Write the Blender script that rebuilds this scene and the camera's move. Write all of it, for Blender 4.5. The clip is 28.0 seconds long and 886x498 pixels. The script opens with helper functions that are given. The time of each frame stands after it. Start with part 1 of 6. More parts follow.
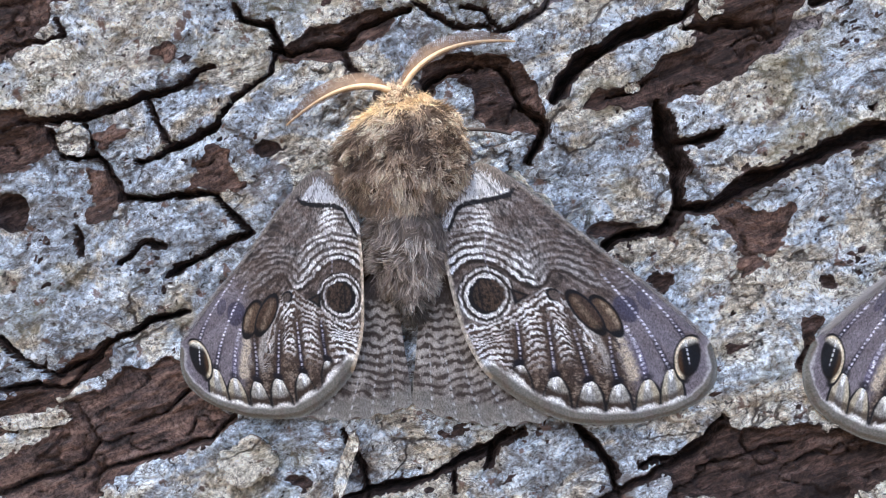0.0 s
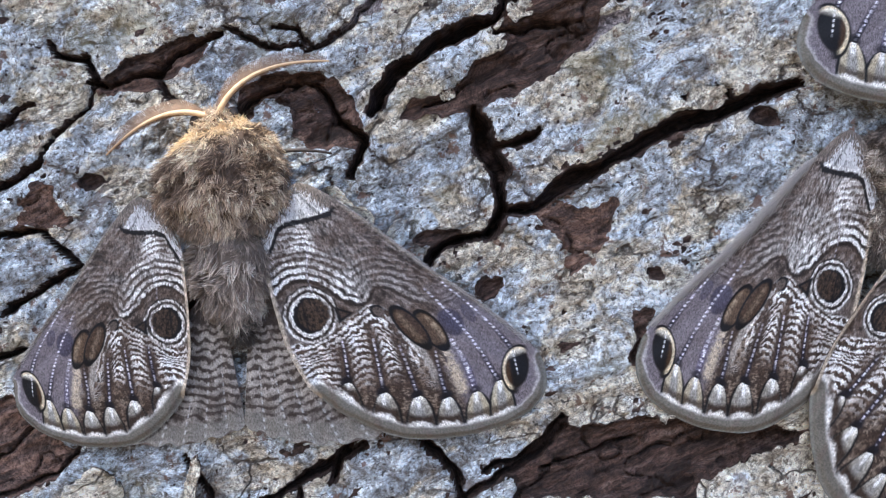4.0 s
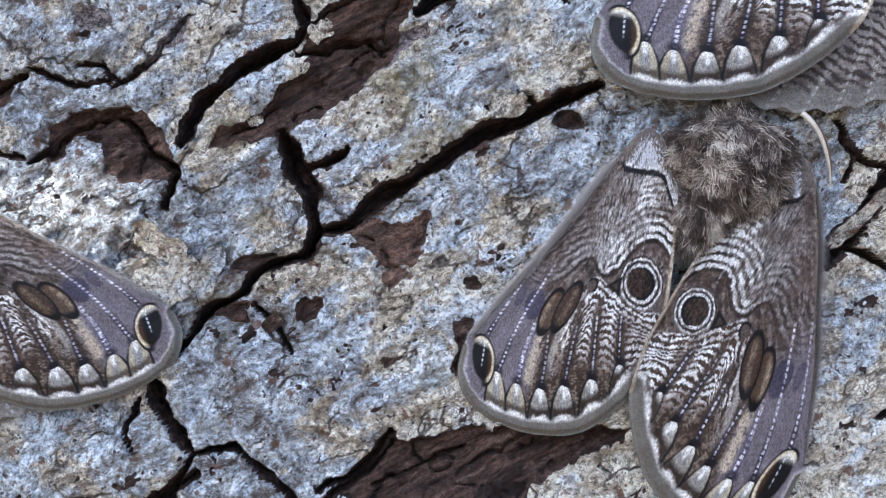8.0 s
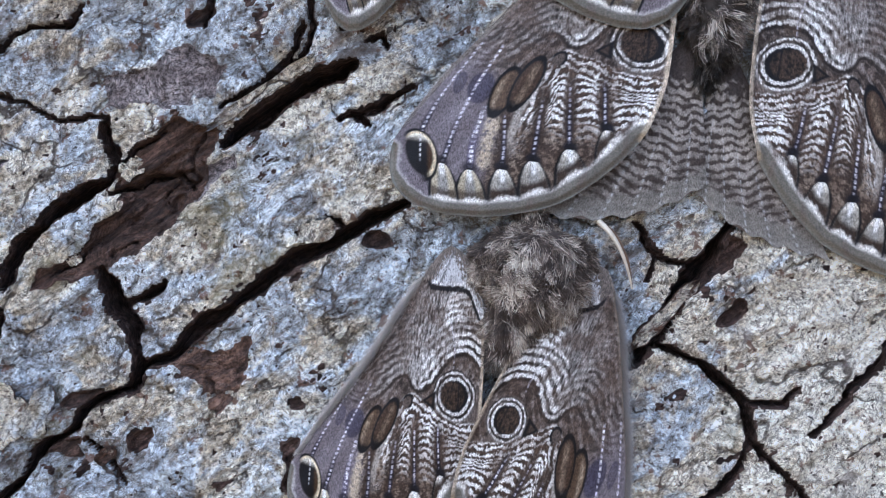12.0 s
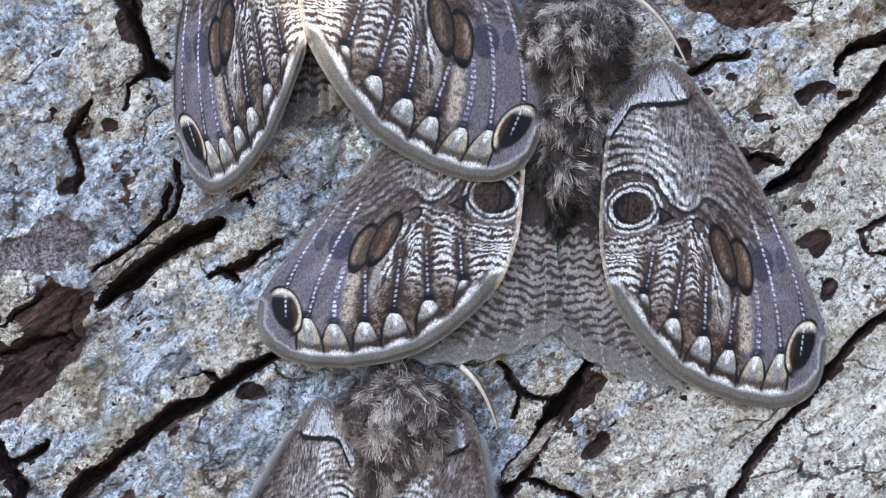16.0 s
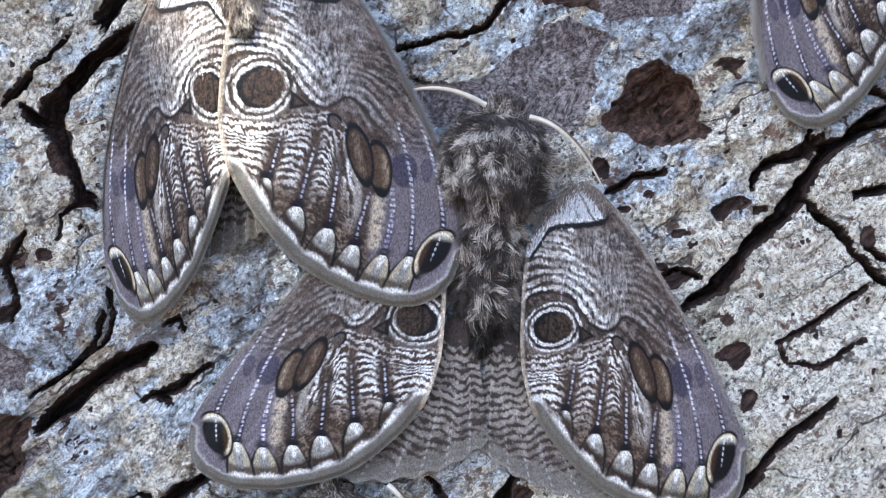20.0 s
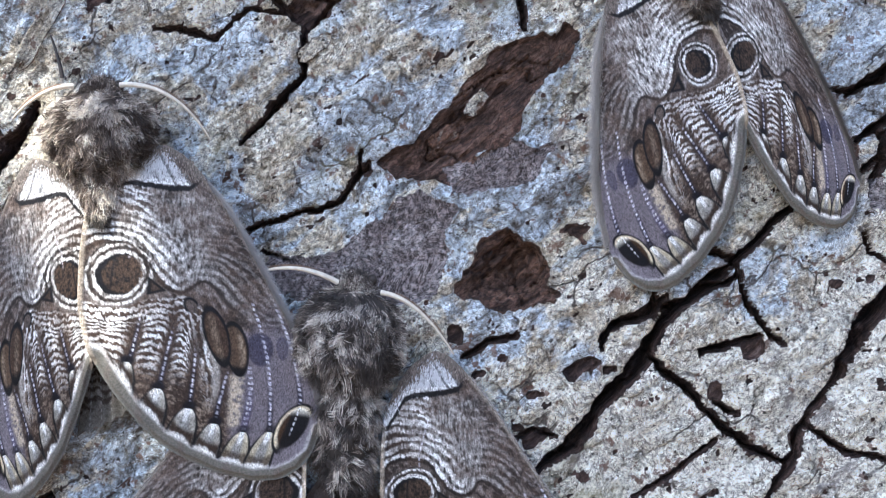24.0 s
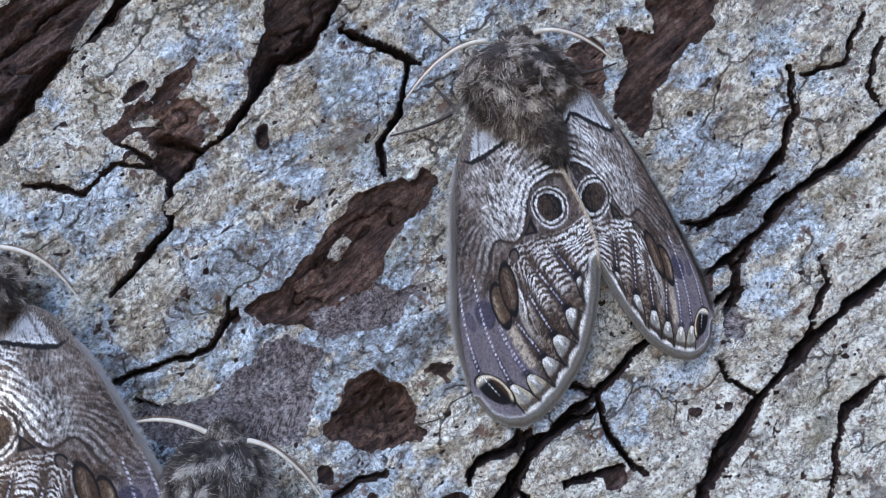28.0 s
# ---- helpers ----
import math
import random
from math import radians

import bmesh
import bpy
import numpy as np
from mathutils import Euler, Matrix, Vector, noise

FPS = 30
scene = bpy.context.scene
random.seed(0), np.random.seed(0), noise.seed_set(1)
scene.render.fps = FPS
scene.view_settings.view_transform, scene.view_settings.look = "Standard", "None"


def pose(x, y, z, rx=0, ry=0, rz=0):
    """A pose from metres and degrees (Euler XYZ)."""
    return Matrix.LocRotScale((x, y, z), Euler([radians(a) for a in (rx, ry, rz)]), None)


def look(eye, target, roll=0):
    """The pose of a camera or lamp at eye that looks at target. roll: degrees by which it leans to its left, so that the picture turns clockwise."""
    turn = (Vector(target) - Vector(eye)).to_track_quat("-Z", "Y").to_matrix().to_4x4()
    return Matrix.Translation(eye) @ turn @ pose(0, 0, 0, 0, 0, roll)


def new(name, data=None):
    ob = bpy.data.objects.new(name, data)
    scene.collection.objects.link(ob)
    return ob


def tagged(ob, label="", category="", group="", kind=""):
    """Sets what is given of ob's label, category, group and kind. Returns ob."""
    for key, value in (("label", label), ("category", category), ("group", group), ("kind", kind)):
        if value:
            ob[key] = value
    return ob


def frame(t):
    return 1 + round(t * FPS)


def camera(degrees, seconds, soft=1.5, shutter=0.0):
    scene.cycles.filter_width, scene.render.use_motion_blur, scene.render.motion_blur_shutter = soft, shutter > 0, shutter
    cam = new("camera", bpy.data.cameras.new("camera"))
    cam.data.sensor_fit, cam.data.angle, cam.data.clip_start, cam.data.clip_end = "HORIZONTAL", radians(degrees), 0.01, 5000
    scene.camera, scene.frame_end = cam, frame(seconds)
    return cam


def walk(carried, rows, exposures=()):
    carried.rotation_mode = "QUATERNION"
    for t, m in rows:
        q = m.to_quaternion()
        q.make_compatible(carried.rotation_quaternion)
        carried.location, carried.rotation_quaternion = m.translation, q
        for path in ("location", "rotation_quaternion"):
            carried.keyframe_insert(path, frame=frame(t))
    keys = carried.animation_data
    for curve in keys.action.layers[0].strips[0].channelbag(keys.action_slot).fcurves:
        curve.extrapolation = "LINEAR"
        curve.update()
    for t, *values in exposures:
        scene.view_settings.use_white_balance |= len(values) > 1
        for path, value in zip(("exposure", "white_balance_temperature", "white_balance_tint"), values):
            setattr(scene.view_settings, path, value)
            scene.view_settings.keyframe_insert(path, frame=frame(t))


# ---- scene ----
cam = camera(45.14, 28.0, 1.1)
walk(cam, [
    (0, look((0.01246, -0.22729, 1.29769), (0.00694, 0.02262, 1.29380), 13.213)),
    (0.5, look((0.01294, -0.22750, 1.29869), (0.00746, 0.02241, 1.29474), 13.095)),
    (1, look((0.01355, -0.22714, 1.30044), (0.00889, 0.02278, 1.29598), 12.824)),
    (1.5, look((0.01968, -0.22774, 1.30281), (0.01341, 0.02210, 1.29652), 12.133)),
    (2, look((0.02456, -0.22735, 1.30238), (0.01854, 0.02255, 1.29831), 11.546)),
    (2.5, look((0.03015, -0.22695, 1.30346), (0.02455, 0.02296, 1.29961), 10.880)),
    (3, look((0.03632, -0.22689, 1.30426), (0.02999, 0.02301, 1.30102), 10.305)),
    (3.5, look((0.04394, -0.22702, 1.30458), (0.03711, 0.02288, 1.30262), 9.520)),
    (4, look((0.04951, -0.22709, 1.30655), (0.04246, 0.02280, 1.30391), 9.031)),
    (4.5, look((0.05770, -0.22682, 1.30724), (0.05046, 0.02308, 1.30588), 7.996)),
    (6.5, look((0.07536, -0.22652, 1.30956), (0.06980, 0.02342, 1.30993), 6.384)),
    (7, look((0.07989, -0.22683, 1.31147), (0.07361, 0.02309, 1.31096), 5.861)),
    (7.5, look((0.08414, -0.22726, 1.31086), (0.07758, 0.02265, 1.31188), 5.506)),
    (8, look((0.08688, -0.22769, 1.31286), (0.08118, 0.02225, 1.31281), 5.041)),
    (8.5, look((0.09024, -0.22794, 1.31297), (0.08517, 0.02200, 1.31438), 4.592)),
    (9, look((0.09412, -0.22876, 1.31666), (0.08905, 0.02119, 1.31622), 4.147)),
    (9.5, look((0.09773, -0.22932, 1.31946), (0.09394, 0.02065, 1.31909), 3.630)),
    (10, look((0.10175, -0.22988, 1.32263), (0.09839, 0.02010, 1.32172), 3.175)),
    (10.5, look((0.10571, -0.23119, 1.32880), (0.10276, 0.01879, 1.32676), 2.671)),
    (11, look((0.11054, -0.23190, 1.33366), (0.10847, 0.01808, 1.33143), 2.217)),
    (11.5, look((0.11717, -0.23291, 1.33781), (0.11510, 0.01706, 1.33519), 1.591)),
    (12, look((0.12195, -0.23396, 1.34392), (0.12033, 0.01601, 1.34066), 1.047)),
    (12.5, look((0.12782, -0.23545, 1.34881), (0.12631, 0.01454, 1.34684), 0.511)),
    (13, look((0.13240, -0.23659, 1.35292), (0.13069, 0.01340, 1.35122), 0.171)),
    (13.5, look((0.13675, -0.23769, 1.35825), (0.13596, 0.01230, 1.35533), -0.358)),
    (15.5, look((0.14546, -0.24145, 1.37211), (0.14771, 0.00853, 1.36980), -1.420)),
    (16, look((0.14905, -0.24260, 1.37554), (0.15058, 0.00739, 1.37374), -1.610)),
    (16.5, look((0.15085, -0.24320, 1.37855), (0.15266, 0.00679, 1.37687), -1.759)),
    (17, look((0.15276, -0.24392, 1.38206), (0.15405, 0.00607, 1.38100), -1.811)),
    (17.5, look((0.15516, -0.24495, 1.38562), (0.15619, 0.00505, 1.38519), -1.954)),
    (18, look((0.15818, -0.24575, 1.38955), (0.15906, 0.00424, 1.38910), -2.127)),
    (18.5, look((0.16233, -0.24603, 1.39141), (0.16252, 0.00397, 1.39115), -2.449)),
    (19, look((0.16513, -0.24677, 1.39463), (0.16505, 0.00323, 1.39417), -2.587)),
    (19.5, look((0.16743, -0.24753, 1.39935), (0.16689, 0.00247, 1.39793), -2.714)),
    (20, look((0.17021, -0.24819, 1.40346), (0.16892, 0.00179, 1.40087), -2.840)),
    (20.5, look((0.17333, -0.24863, 1.40686), (0.17194, 0.00135, 1.40406), -3.048)),
    (21, look((0.17788, -0.24951, 1.41199), (0.17581, 0.00045, 1.40835), -3.305)),
    (21.5, look((0.18058, -0.25056, 1.41561), (0.17895, -0.00057, 1.41359), -3.479)),
    (23.5, look((0.19977, -0.25544, 1.43125), (0.19999, -0.00545, 1.43337), -4.522)),
    (24, look((0.20314, -0.25692, 1.43566), (0.20533, -0.00694, 1.43866), -4.859)),
    (24.5, look((0.20636, -0.25820, 1.43999), (0.20857, -0.00825, 1.44437), -5.011)),
    (25, look((0.20949, -0.25900, 1.44314), (0.21223, -0.00907, 1.44817), -5.185)),
    (25.5, look((0.21321, -0.25990, 1.44641), (0.21568, -0.00996, 1.45154), -5.389)),
    (26, look((0.21738, -0.26070, 1.45036), (0.22019, -0.01076, 1.45524), -5.629)),
    (26.5, look((0.22134, -0.26205, 1.45456), (0.22494, -0.01213, 1.45974), -5.867)),
    (27, look((0.22646, -0.26310, 1.45925), (0.22986, -0.01318, 1.46446), -6.109)),
    (27.5, look((0.23280, -0.26416, 1.46340), (0.23592, -0.01422, 1.46813), -6.474)),
    (28, look((0.23803, -0.26483, 1.46377), (0.24182, -0.01492, 1.46974), -6.753)),
], ((0, 1.33, 5250, 8), (6.5, 1.25, 5130, 7), (13, 1.24, 5090, 7), (16, 1.35, 5060, 6), (21, 1.36, 4990, 6), (25, 1.24, 4940, 6), (28, 1.15, 4900, 6)))
SKY, SUN, SUN_ANGLE = 0.11, 5.0, 0.3
TO_SUN = Vector((-0.42, -0.50, 0.76)).normalized()

# ---- light: open shade under a bright sky, low warm sun from above ----
world = bpy.data.worlds.new("sky")
world.use_nodes = True
scene.world = world
wn = world.node_tree
sky = wn.nodes.new("ShaderNodeTexSky")
sky.sky_type = "NISHITA"
sky.sun_disc = False
sky.dust_density = 4.0
sky.sun_elevation = math.asin(TO_SUN.z)
sky.sun_rotation = math.atan2(TO_SUN.x, TO_SUN.y)
wn.links.new(sky.outputs[0], wn.nodes["Background"].inputs[0])
wn.nodes["Background"].inputs[1].default_value = SKY
sun = new("sun", bpy.data.lights.new("sun", "SUN"))
sun.data.energy = SUN
sun.data.angle = radians(SUN_ANGLE)
sun.data.color = (1.0, 0.80, 0.54)
sun.matrix_basis = look(TO_SUN * 3 + Vector((0.13, 0, 1.4)), (0.13, 0, 1.4))

# ---- materials ----


def material(name):
    m = bpy.data.materials.new(name)
    m.use_nodes = True
    nt = m.node_tree
    return m, nt, nt.nodes["Principled BSDF"]


def node(nt, kind, **inputs):
    n = nt.nodes.new("ShaderNode" + kind)
    for k, v in inputs.items():
        n.inputs[k.replace("_", " ")].default_value = v
    return n


def ramp(nt, fac, *stops):
    r = nt.nodes.new("ShaderNodeValToRGB")
    while len(r.color_ramp.elements) < len(stops):
        r.color_ramp.elements.new(0.5)
    for e, (p, c) in zip(r.color_ramp.elements, stops):
        e.position = p
        e.color = (*c, 1)
    nt.links.new(fac, r.inputs[0])
    return r.outputs[0]


def noise_tex(nt, vec, scale, detail=4.0, rough=0.6, warp=0.0):
    n = node(nt, "TexNoise", Scale=scale, Detail=detail, Roughness=rough, Distortion=warp)
    nt.links.new(vec, n.inputs["Vector"])
    return n.outputs["Fac"]


def mix(nt, fac, a, b, mode="MIX"):
    n = nt.nodes.new("ShaderNodeMix")
    n.data_type = "RGBA"
    n.blend_type = mode
    for sock, v in ((n.inputs[0], fac), (n.inputs[6], a), (n.inputs[7], b)):
        if isinstance(v, (int, float)):
            sock.default_value = v
        elif isinstance(v, tuple):
            sock.default_value = (*v, 1)
        else:
            nt.links.new(v, sock)
    return n.outputs[2]


def math_node(nt, op, a, b):
    n = nt.nodes.new("ShaderNodeMath")
    n.operation = op
    for sock, v in zip(n.inputs, (a, b)):
        if isinstance(v, (int, float)):
            sock.default_value = v
        else:
            nt.links.new(v, sock)
    return n.outputs[0]


def bump(nt, height, strength, distance, onto):
    b = node(nt, "Bump", Strength=strength, Distance=distance)
    nt.links.new(height, b.inputs["Height"])
    nt.links.new(b.outputs[0], onto.inputs["Normal"])


def along_grain(nt, pos, along, across):
    """Coordinates turned to the grain of the bark, then stretched along it."""
    m = nt.nodes.new("ShaderNodeMapping")
    m.vector_type = "TEXTURE"
    m.inputs["Rotation"].default_value = (0, radians(-34), 0)
    m.inputs["Scale"].default_value = (1 / along, 1, 1 / across)
    nt.links.new(pos, m.inputs["Vector"])
    return m.outputs[0]


def bark_material():
    """Lichen-crusted plates: pale blue-grey and cream crust over brown bark; 'bare' is where the crust is gone."""
    m, nt, bsdf = material("lichen_bark")
    pos = nt.nodes.new("ShaderNodeNewGeometry").outputs["Position"]
    grain = along_grain(nt, pos, 0.72, 1.05)
    bare = node(nt, "Attribute")
    bare.attribute_name = "bare"
    tone = node(nt, "Attribute")
    tone.attribute_name = "tone"
    raw = node(nt, "Attribute")
    raw.attribute_name = "raw"
    fine = noise_tex(nt, pos, 950, 4, 0.7, 0.3)
    spread = noise_tex(nt, grain, 190, 9, 0.78, 0.7)
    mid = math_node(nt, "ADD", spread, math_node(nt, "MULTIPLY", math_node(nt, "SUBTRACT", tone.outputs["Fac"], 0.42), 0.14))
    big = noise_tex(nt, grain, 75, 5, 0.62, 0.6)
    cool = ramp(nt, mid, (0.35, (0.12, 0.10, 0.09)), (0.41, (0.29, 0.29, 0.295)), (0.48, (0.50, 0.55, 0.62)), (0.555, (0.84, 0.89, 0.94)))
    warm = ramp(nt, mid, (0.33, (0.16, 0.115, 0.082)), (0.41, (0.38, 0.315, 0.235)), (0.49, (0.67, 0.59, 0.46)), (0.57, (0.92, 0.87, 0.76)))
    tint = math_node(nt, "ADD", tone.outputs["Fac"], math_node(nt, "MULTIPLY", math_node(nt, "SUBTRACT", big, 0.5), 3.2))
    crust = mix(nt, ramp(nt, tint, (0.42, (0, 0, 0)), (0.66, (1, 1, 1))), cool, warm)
    crust = mix(nt, 1.0, crust, ramp(nt, fine, (0.35, (0.22, 0.20, 0.18)), (0.425, (0.80, 0.79, 0.78)), (0.50, (1.06, 1.06, 1.06)), (0.60, (1.45, 1.45, 1.45))), "MULTIPLY")
    # torn edges of thin flakes: wandering dark lines
    flake = noise_tex(nt, grain, 105, 7, 0.66, 1.6)
    line = ramp(nt, flake, (0.480, (0, 0, 0)), (0.496, (0.85, 0.85, 0.85)), (0.500, (0.85, 0.85, 0.85)), (0.504, (0, 0, 0)))
    crust = mix(nt, line, crust, (0.15, 0.12, 0.095))
    # edges of many thin layers, like contour lines
    layers = noise_tex(nt, grain, 95, 8, 0.62, 1.2)
    step = math_node(nt, "FRACT", math_node(nt, "MULTIPLY", layers, 17.0), 0.0)
    where = ramp(nt, noise_tex(nt, grain, 150, 3, 0.6), (0.42, (0.08, 0.08, 0.08)), (0.60, (0.8, 0.8, 0.8)))
    edge_line = ramp(nt, step, (0.0, (0, 0, 0)), (0.06, (1, 1, 1)), (0.20, (1, 1, 1)), (0.34, (0, 0, 0)))
    crust = mix(nt, math_node(nt, "MULTIPLY", edge_line, where), crust, (0.20, 0.165, 0.135))
    # hairline cracks between small plates, broken off here and there
    cells = node(nt, "TexVoronoi", Scale=72.0)
    cells.feature = "DISTANCE_TO_EDGE"
    shift = nt.nodes.new("ShaderNodeTexNoise")
    shift.inputs["Scale"].default_value = 130
    shift.inputs["Detail"].default_value = 5
    nt.links.new(grain, shift.inputs["Vector"])
    moved = nt.nodes.new("ShaderNodeVectorMath")
    moved.operation = "MULTIPLY_ADD"
    moved.inputs[1].default_value = (0.012, 0.012, 0.012)
    nt.links.new(shift.outputs["Color"], moved.inputs[0])
    nt.links.new(grain, moved.inputs[2])
    nt.links.new(moved.outputs[0], cells.inputs["Vector"])
    worn = ramp(nt, noise_tex(nt, pos, 55, 4, 0.6), (0.47, (0, 0, 0)), (0.56, (1, 1, 1)))
    hairline = math_node(nt, "MULTIPLY", ramp(nt, cells.outputs["Distance"], (0.010, (1, 1, 1)), (0.034, (0, 0, 0))), worn)
    crust = mix(nt, math_node(nt, "MULTIPLY", hairline, 0.9), crust, (0.07, 0.052, 0.042))
    # mauve bark where the crust has worn thin, olive algae film, rusty flecks, dark pores
    thin = noise_tex(nt, grain, 62, 7, 0.7, 0.5)
    crust = mix(nt, ramp(nt, thin, (0.59, (0, 0, 0)), (0.64, (0.75, 0.75, 0.75))), crust, (0.23, 0.19, 0.175))
    algae = noise_tex(nt, grain, 40, 6, 0.7)
    crust = mix(nt, ramp(nt, algae, (0.54, (0, 0, 0)), (0.70, (0.7, 0.7, 0.7))), crust, (0.36, 0.32, 0.18))
    lip = noise_tex(nt, grain, 240, 6, 0.66, 1.8)
    crust = mix(nt, ramp(nt, lip, (0.505, (0, 0, 0)), (0.517, (0.7, 0.7, 0.7)), (0.52, (0.7, 0.7, 0.7)), (0.523, (0, 0, 0))), crust, (0.14, 0.11, 0.09))
    rust = noise_tex(nt, pos, 230, 5, 0.65)
    crust = mix(nt, ramp(nt, rust, (0.605, (0, 0, 0)), (0.64, (0.85, 0.85, 0.85))), crust, (0.20, 0.11, 0.075))
    pores = noise_tex(nt, pos, 700, 2, 0.5)
    crust = mix(nt, ramp(nt, pores, (0.675, (0, 0, 0)), (0.705, (0.9, 0.9, 0.9))), crust, (0.05, 0.04, 0.035))
    # inner bark
    fibre = noise_tex(nt, along_grain(nt, pos, 0.16, 1.0), 520, 6, 0.68, 0.3)
    wood = ramp(nt, fibre, (0.36, (0.024, 0.015, 0.013)), (0.47, (0.06, 0.037, 0.031)), (0.56, (0.115, 0.070, 0.058)), (0.68, (0.22, 0.16, 0.14)))
    mauve = ramp(nt, mid, (0.34, (0.12, 0.095, 0.095)), (0.5, (0.235, 0.20, 0.20)), (0.66, (0.42, 0.385, 0.39)))
    mauve = mix(nt, 1.0, mauve, ramp(nt, fine, (0.35, (0.45, 0.42, 0.40)), (0.45, (0.9, 0.9, 0.9)), (0.62, (1.25, 1.25, 1.25))), "MULTIPLY")
    mauve = mix(nt, math_node(nt, "MULTIPLY", edge_line, 0.6), mauve, (0.09, 0.065, 0.058))
    fresh = ramp(nt, fibre, (0.36, (0.045, 0.026, 0.019)), (0.47, (0.13, 0.075, 0.055)), (0.58, (0.27, 0.155, 0.108)), (0.70, (0.37, 0.255, 0.20)))
    half = mix(nt, ramp(nt, raw.outputs["Fac"], (0.0, (0, 0, 0)), (0.5, (1, 1, 1))), mauve, fresh)
    wood = mix(nt, ramp(nt, raw.outputs["Fac"], (0.5, (0, 0, 0)), (1.0, (1, 1, 1))), half, wood)
    wood = mix(nt, 1.0, wood, ramp(nt, fine, (0.34, (0.55, 0.53, 0.52)), (0.46, (1.0, 1.0, 1.0)), (0.64, (1.5, 1.45, 1.4))), "MULTIPLY")
    wood = mix(nt, math_node(nt, "MULTIPLY", edge_line, 0.55), wood, (0.022, 0.014, 0.012))
    edge = math_node(nt, "ADD", bare.outputs["Fac"], math_node(nt, "MULTIPLY", math_node(nt, "SUBTRACT", mid, 0.5), 1.3))
    mask = ramp(nt, edge, (0.42, (0, 0, 0)), (0.55, (1, 1, 1)))
    nt.links.new(mix(nt, mask, crust, wood), bsdf.inputs["Base Color"])
    bsdf.inputs["Roughness"].default_value = 0.82
    bsdf.inputs["Specular IOR Level"].default_value = 0.35
    rough = math_node(nt, "ADD", math_node(nt, "MULTIPLY", mid, 0.6), math_node(nt, "MULTIPLY", fine, 0.25))
    rough = math_node(nt, "ADD", rough, math_node(nt, "MULTIPLY", math_node(nt, "GREATER_THAN", flake, 0.5), 0.22))
    torn = noise_tex(nt, grain, 240, 6, 0.66, 1.8)
    rough = math_node(nt, "ADD", rough, math_node(nt, "MULTIPLY", math_node(nt, "GREATER_THAN", torn, 0.52), 0.13))
    rough = math_node(nt, "SUBTRACT", rough, math_node(nt, "MULTIPLY", hairline, 0.5))
    rough = math_node(nt, "ADD", rough, math_node(nt, "MULTIPLY", ramp(nt, step, (0.05, (0, 0, 0)), (0.3, (1, 1, 1)), (0.97, (1, 1, 1)), (1.0, (0, 0, 0))), 0.08))
    both = nt.nodes.new("ShaderNodeMix")
    nt.links.new(math_node(nt, "MULTIPLY", mask, ramp(nt, raw.outputs["Fac"], (0.1, (0, 0, 0)), (0.5, (1, 1, 1)))), both.inputs[0])
    nt.links.new(rough, both.inputs[2])
    nt.links.new(math_node(nt, "ADD", math_node(nt, "MULTIPLY", fibre, 1.7), math_node(nt, "MULTIPLY", step, 0.28)), both.inputs[3])
    bump(nt, both.outputs[0], 1.0, 0.0016, bsdf)
    return m


def plain_material(name, colours, scale, rough, relief=0.0003, detail=5.0):
    m, nt, bsdf = material(name)
    pos = nt.nodes.new("ShaderNodeTexCoord").outputs["Object"]
    n = noise_tex(nt, pos, scale, detail, 0.6)
    nt.links.new(ramp(nt, n, *colours), bsdf.inputs["Base Color"])
    bsdf.inputs["Roughness"].default_value = rough
    bump(nt, n, 0.5, relief, bsdf)
    return m


def scale_material(name, rough, gloss):
    """Wing scales: colour laid down by the pattern, with rows of tiny scales running down the wing over it."""
    m, nt, bsdf = material(name)
    pos = nt.nodes.new("ShaderNodeTexCoord").outputs["Object"]
    col = node(nt, "Attribute")
    col.attribute_name = "pattern"
    weave = node(nt, "Attribute")
    weave.attribute_name = "weave"
    g = noise_tex(nt, pos, 2600, 3, 0.6)
    long = nt.nodes.new("ShaderNodeMapping")
    long.inputs["Scale"].default_value = (0.62, 0.15, 1)
    nt.links.new(weave.outputs["Vector"], long.inputs["Vector"])
    rows = noise_tex(nt, long.outputs[0], 1.0, 3, 0.65, 0.5)
    c = mix(nt, 1.0, col.outputs["Color"], ramp(nt, g, (0.33, (0.70, 0.69, 0.68)), (0.66, (1.2, 1.2, 1.2))), "MULTIPLY")
    c = mix(nt, col.outputs["Alpha"], c, ramp(nt, rows, (0.30, (0.40, 0.38, 0.36)), (0.46, (0.92, 0.91, 0.90)), (0.70, (1.5, 1.5, 1.52))), "MULTIPLY")
    nt.links.new(c, bsdf.inputs["Base Color"])
    bsdf.inputs["Roughness"].default_value = rough
    bsdf.inputs["Specular IOR Level"].default_value = gloss
    bump(nt, math_node(nt, "ADD", g, rows), 0.45, 0.00025, bsdf)
    return m


def fur_material(name):
    m, nt, bsdf = material(name)
    col = node(nt, "Attribute")
    col.attribute_name = "pattern"
    nt.links.new(col.outputs["Color"], bsdf.inputs["Base Color"])
    bsdf.inputs["Roughness"].default_value = 0.6
    bsdf.inputs["Specular IOR Level"].default_value = 0.3
    bsdf.inputs["Sheen Weight"].default_value = 0.08
    return m


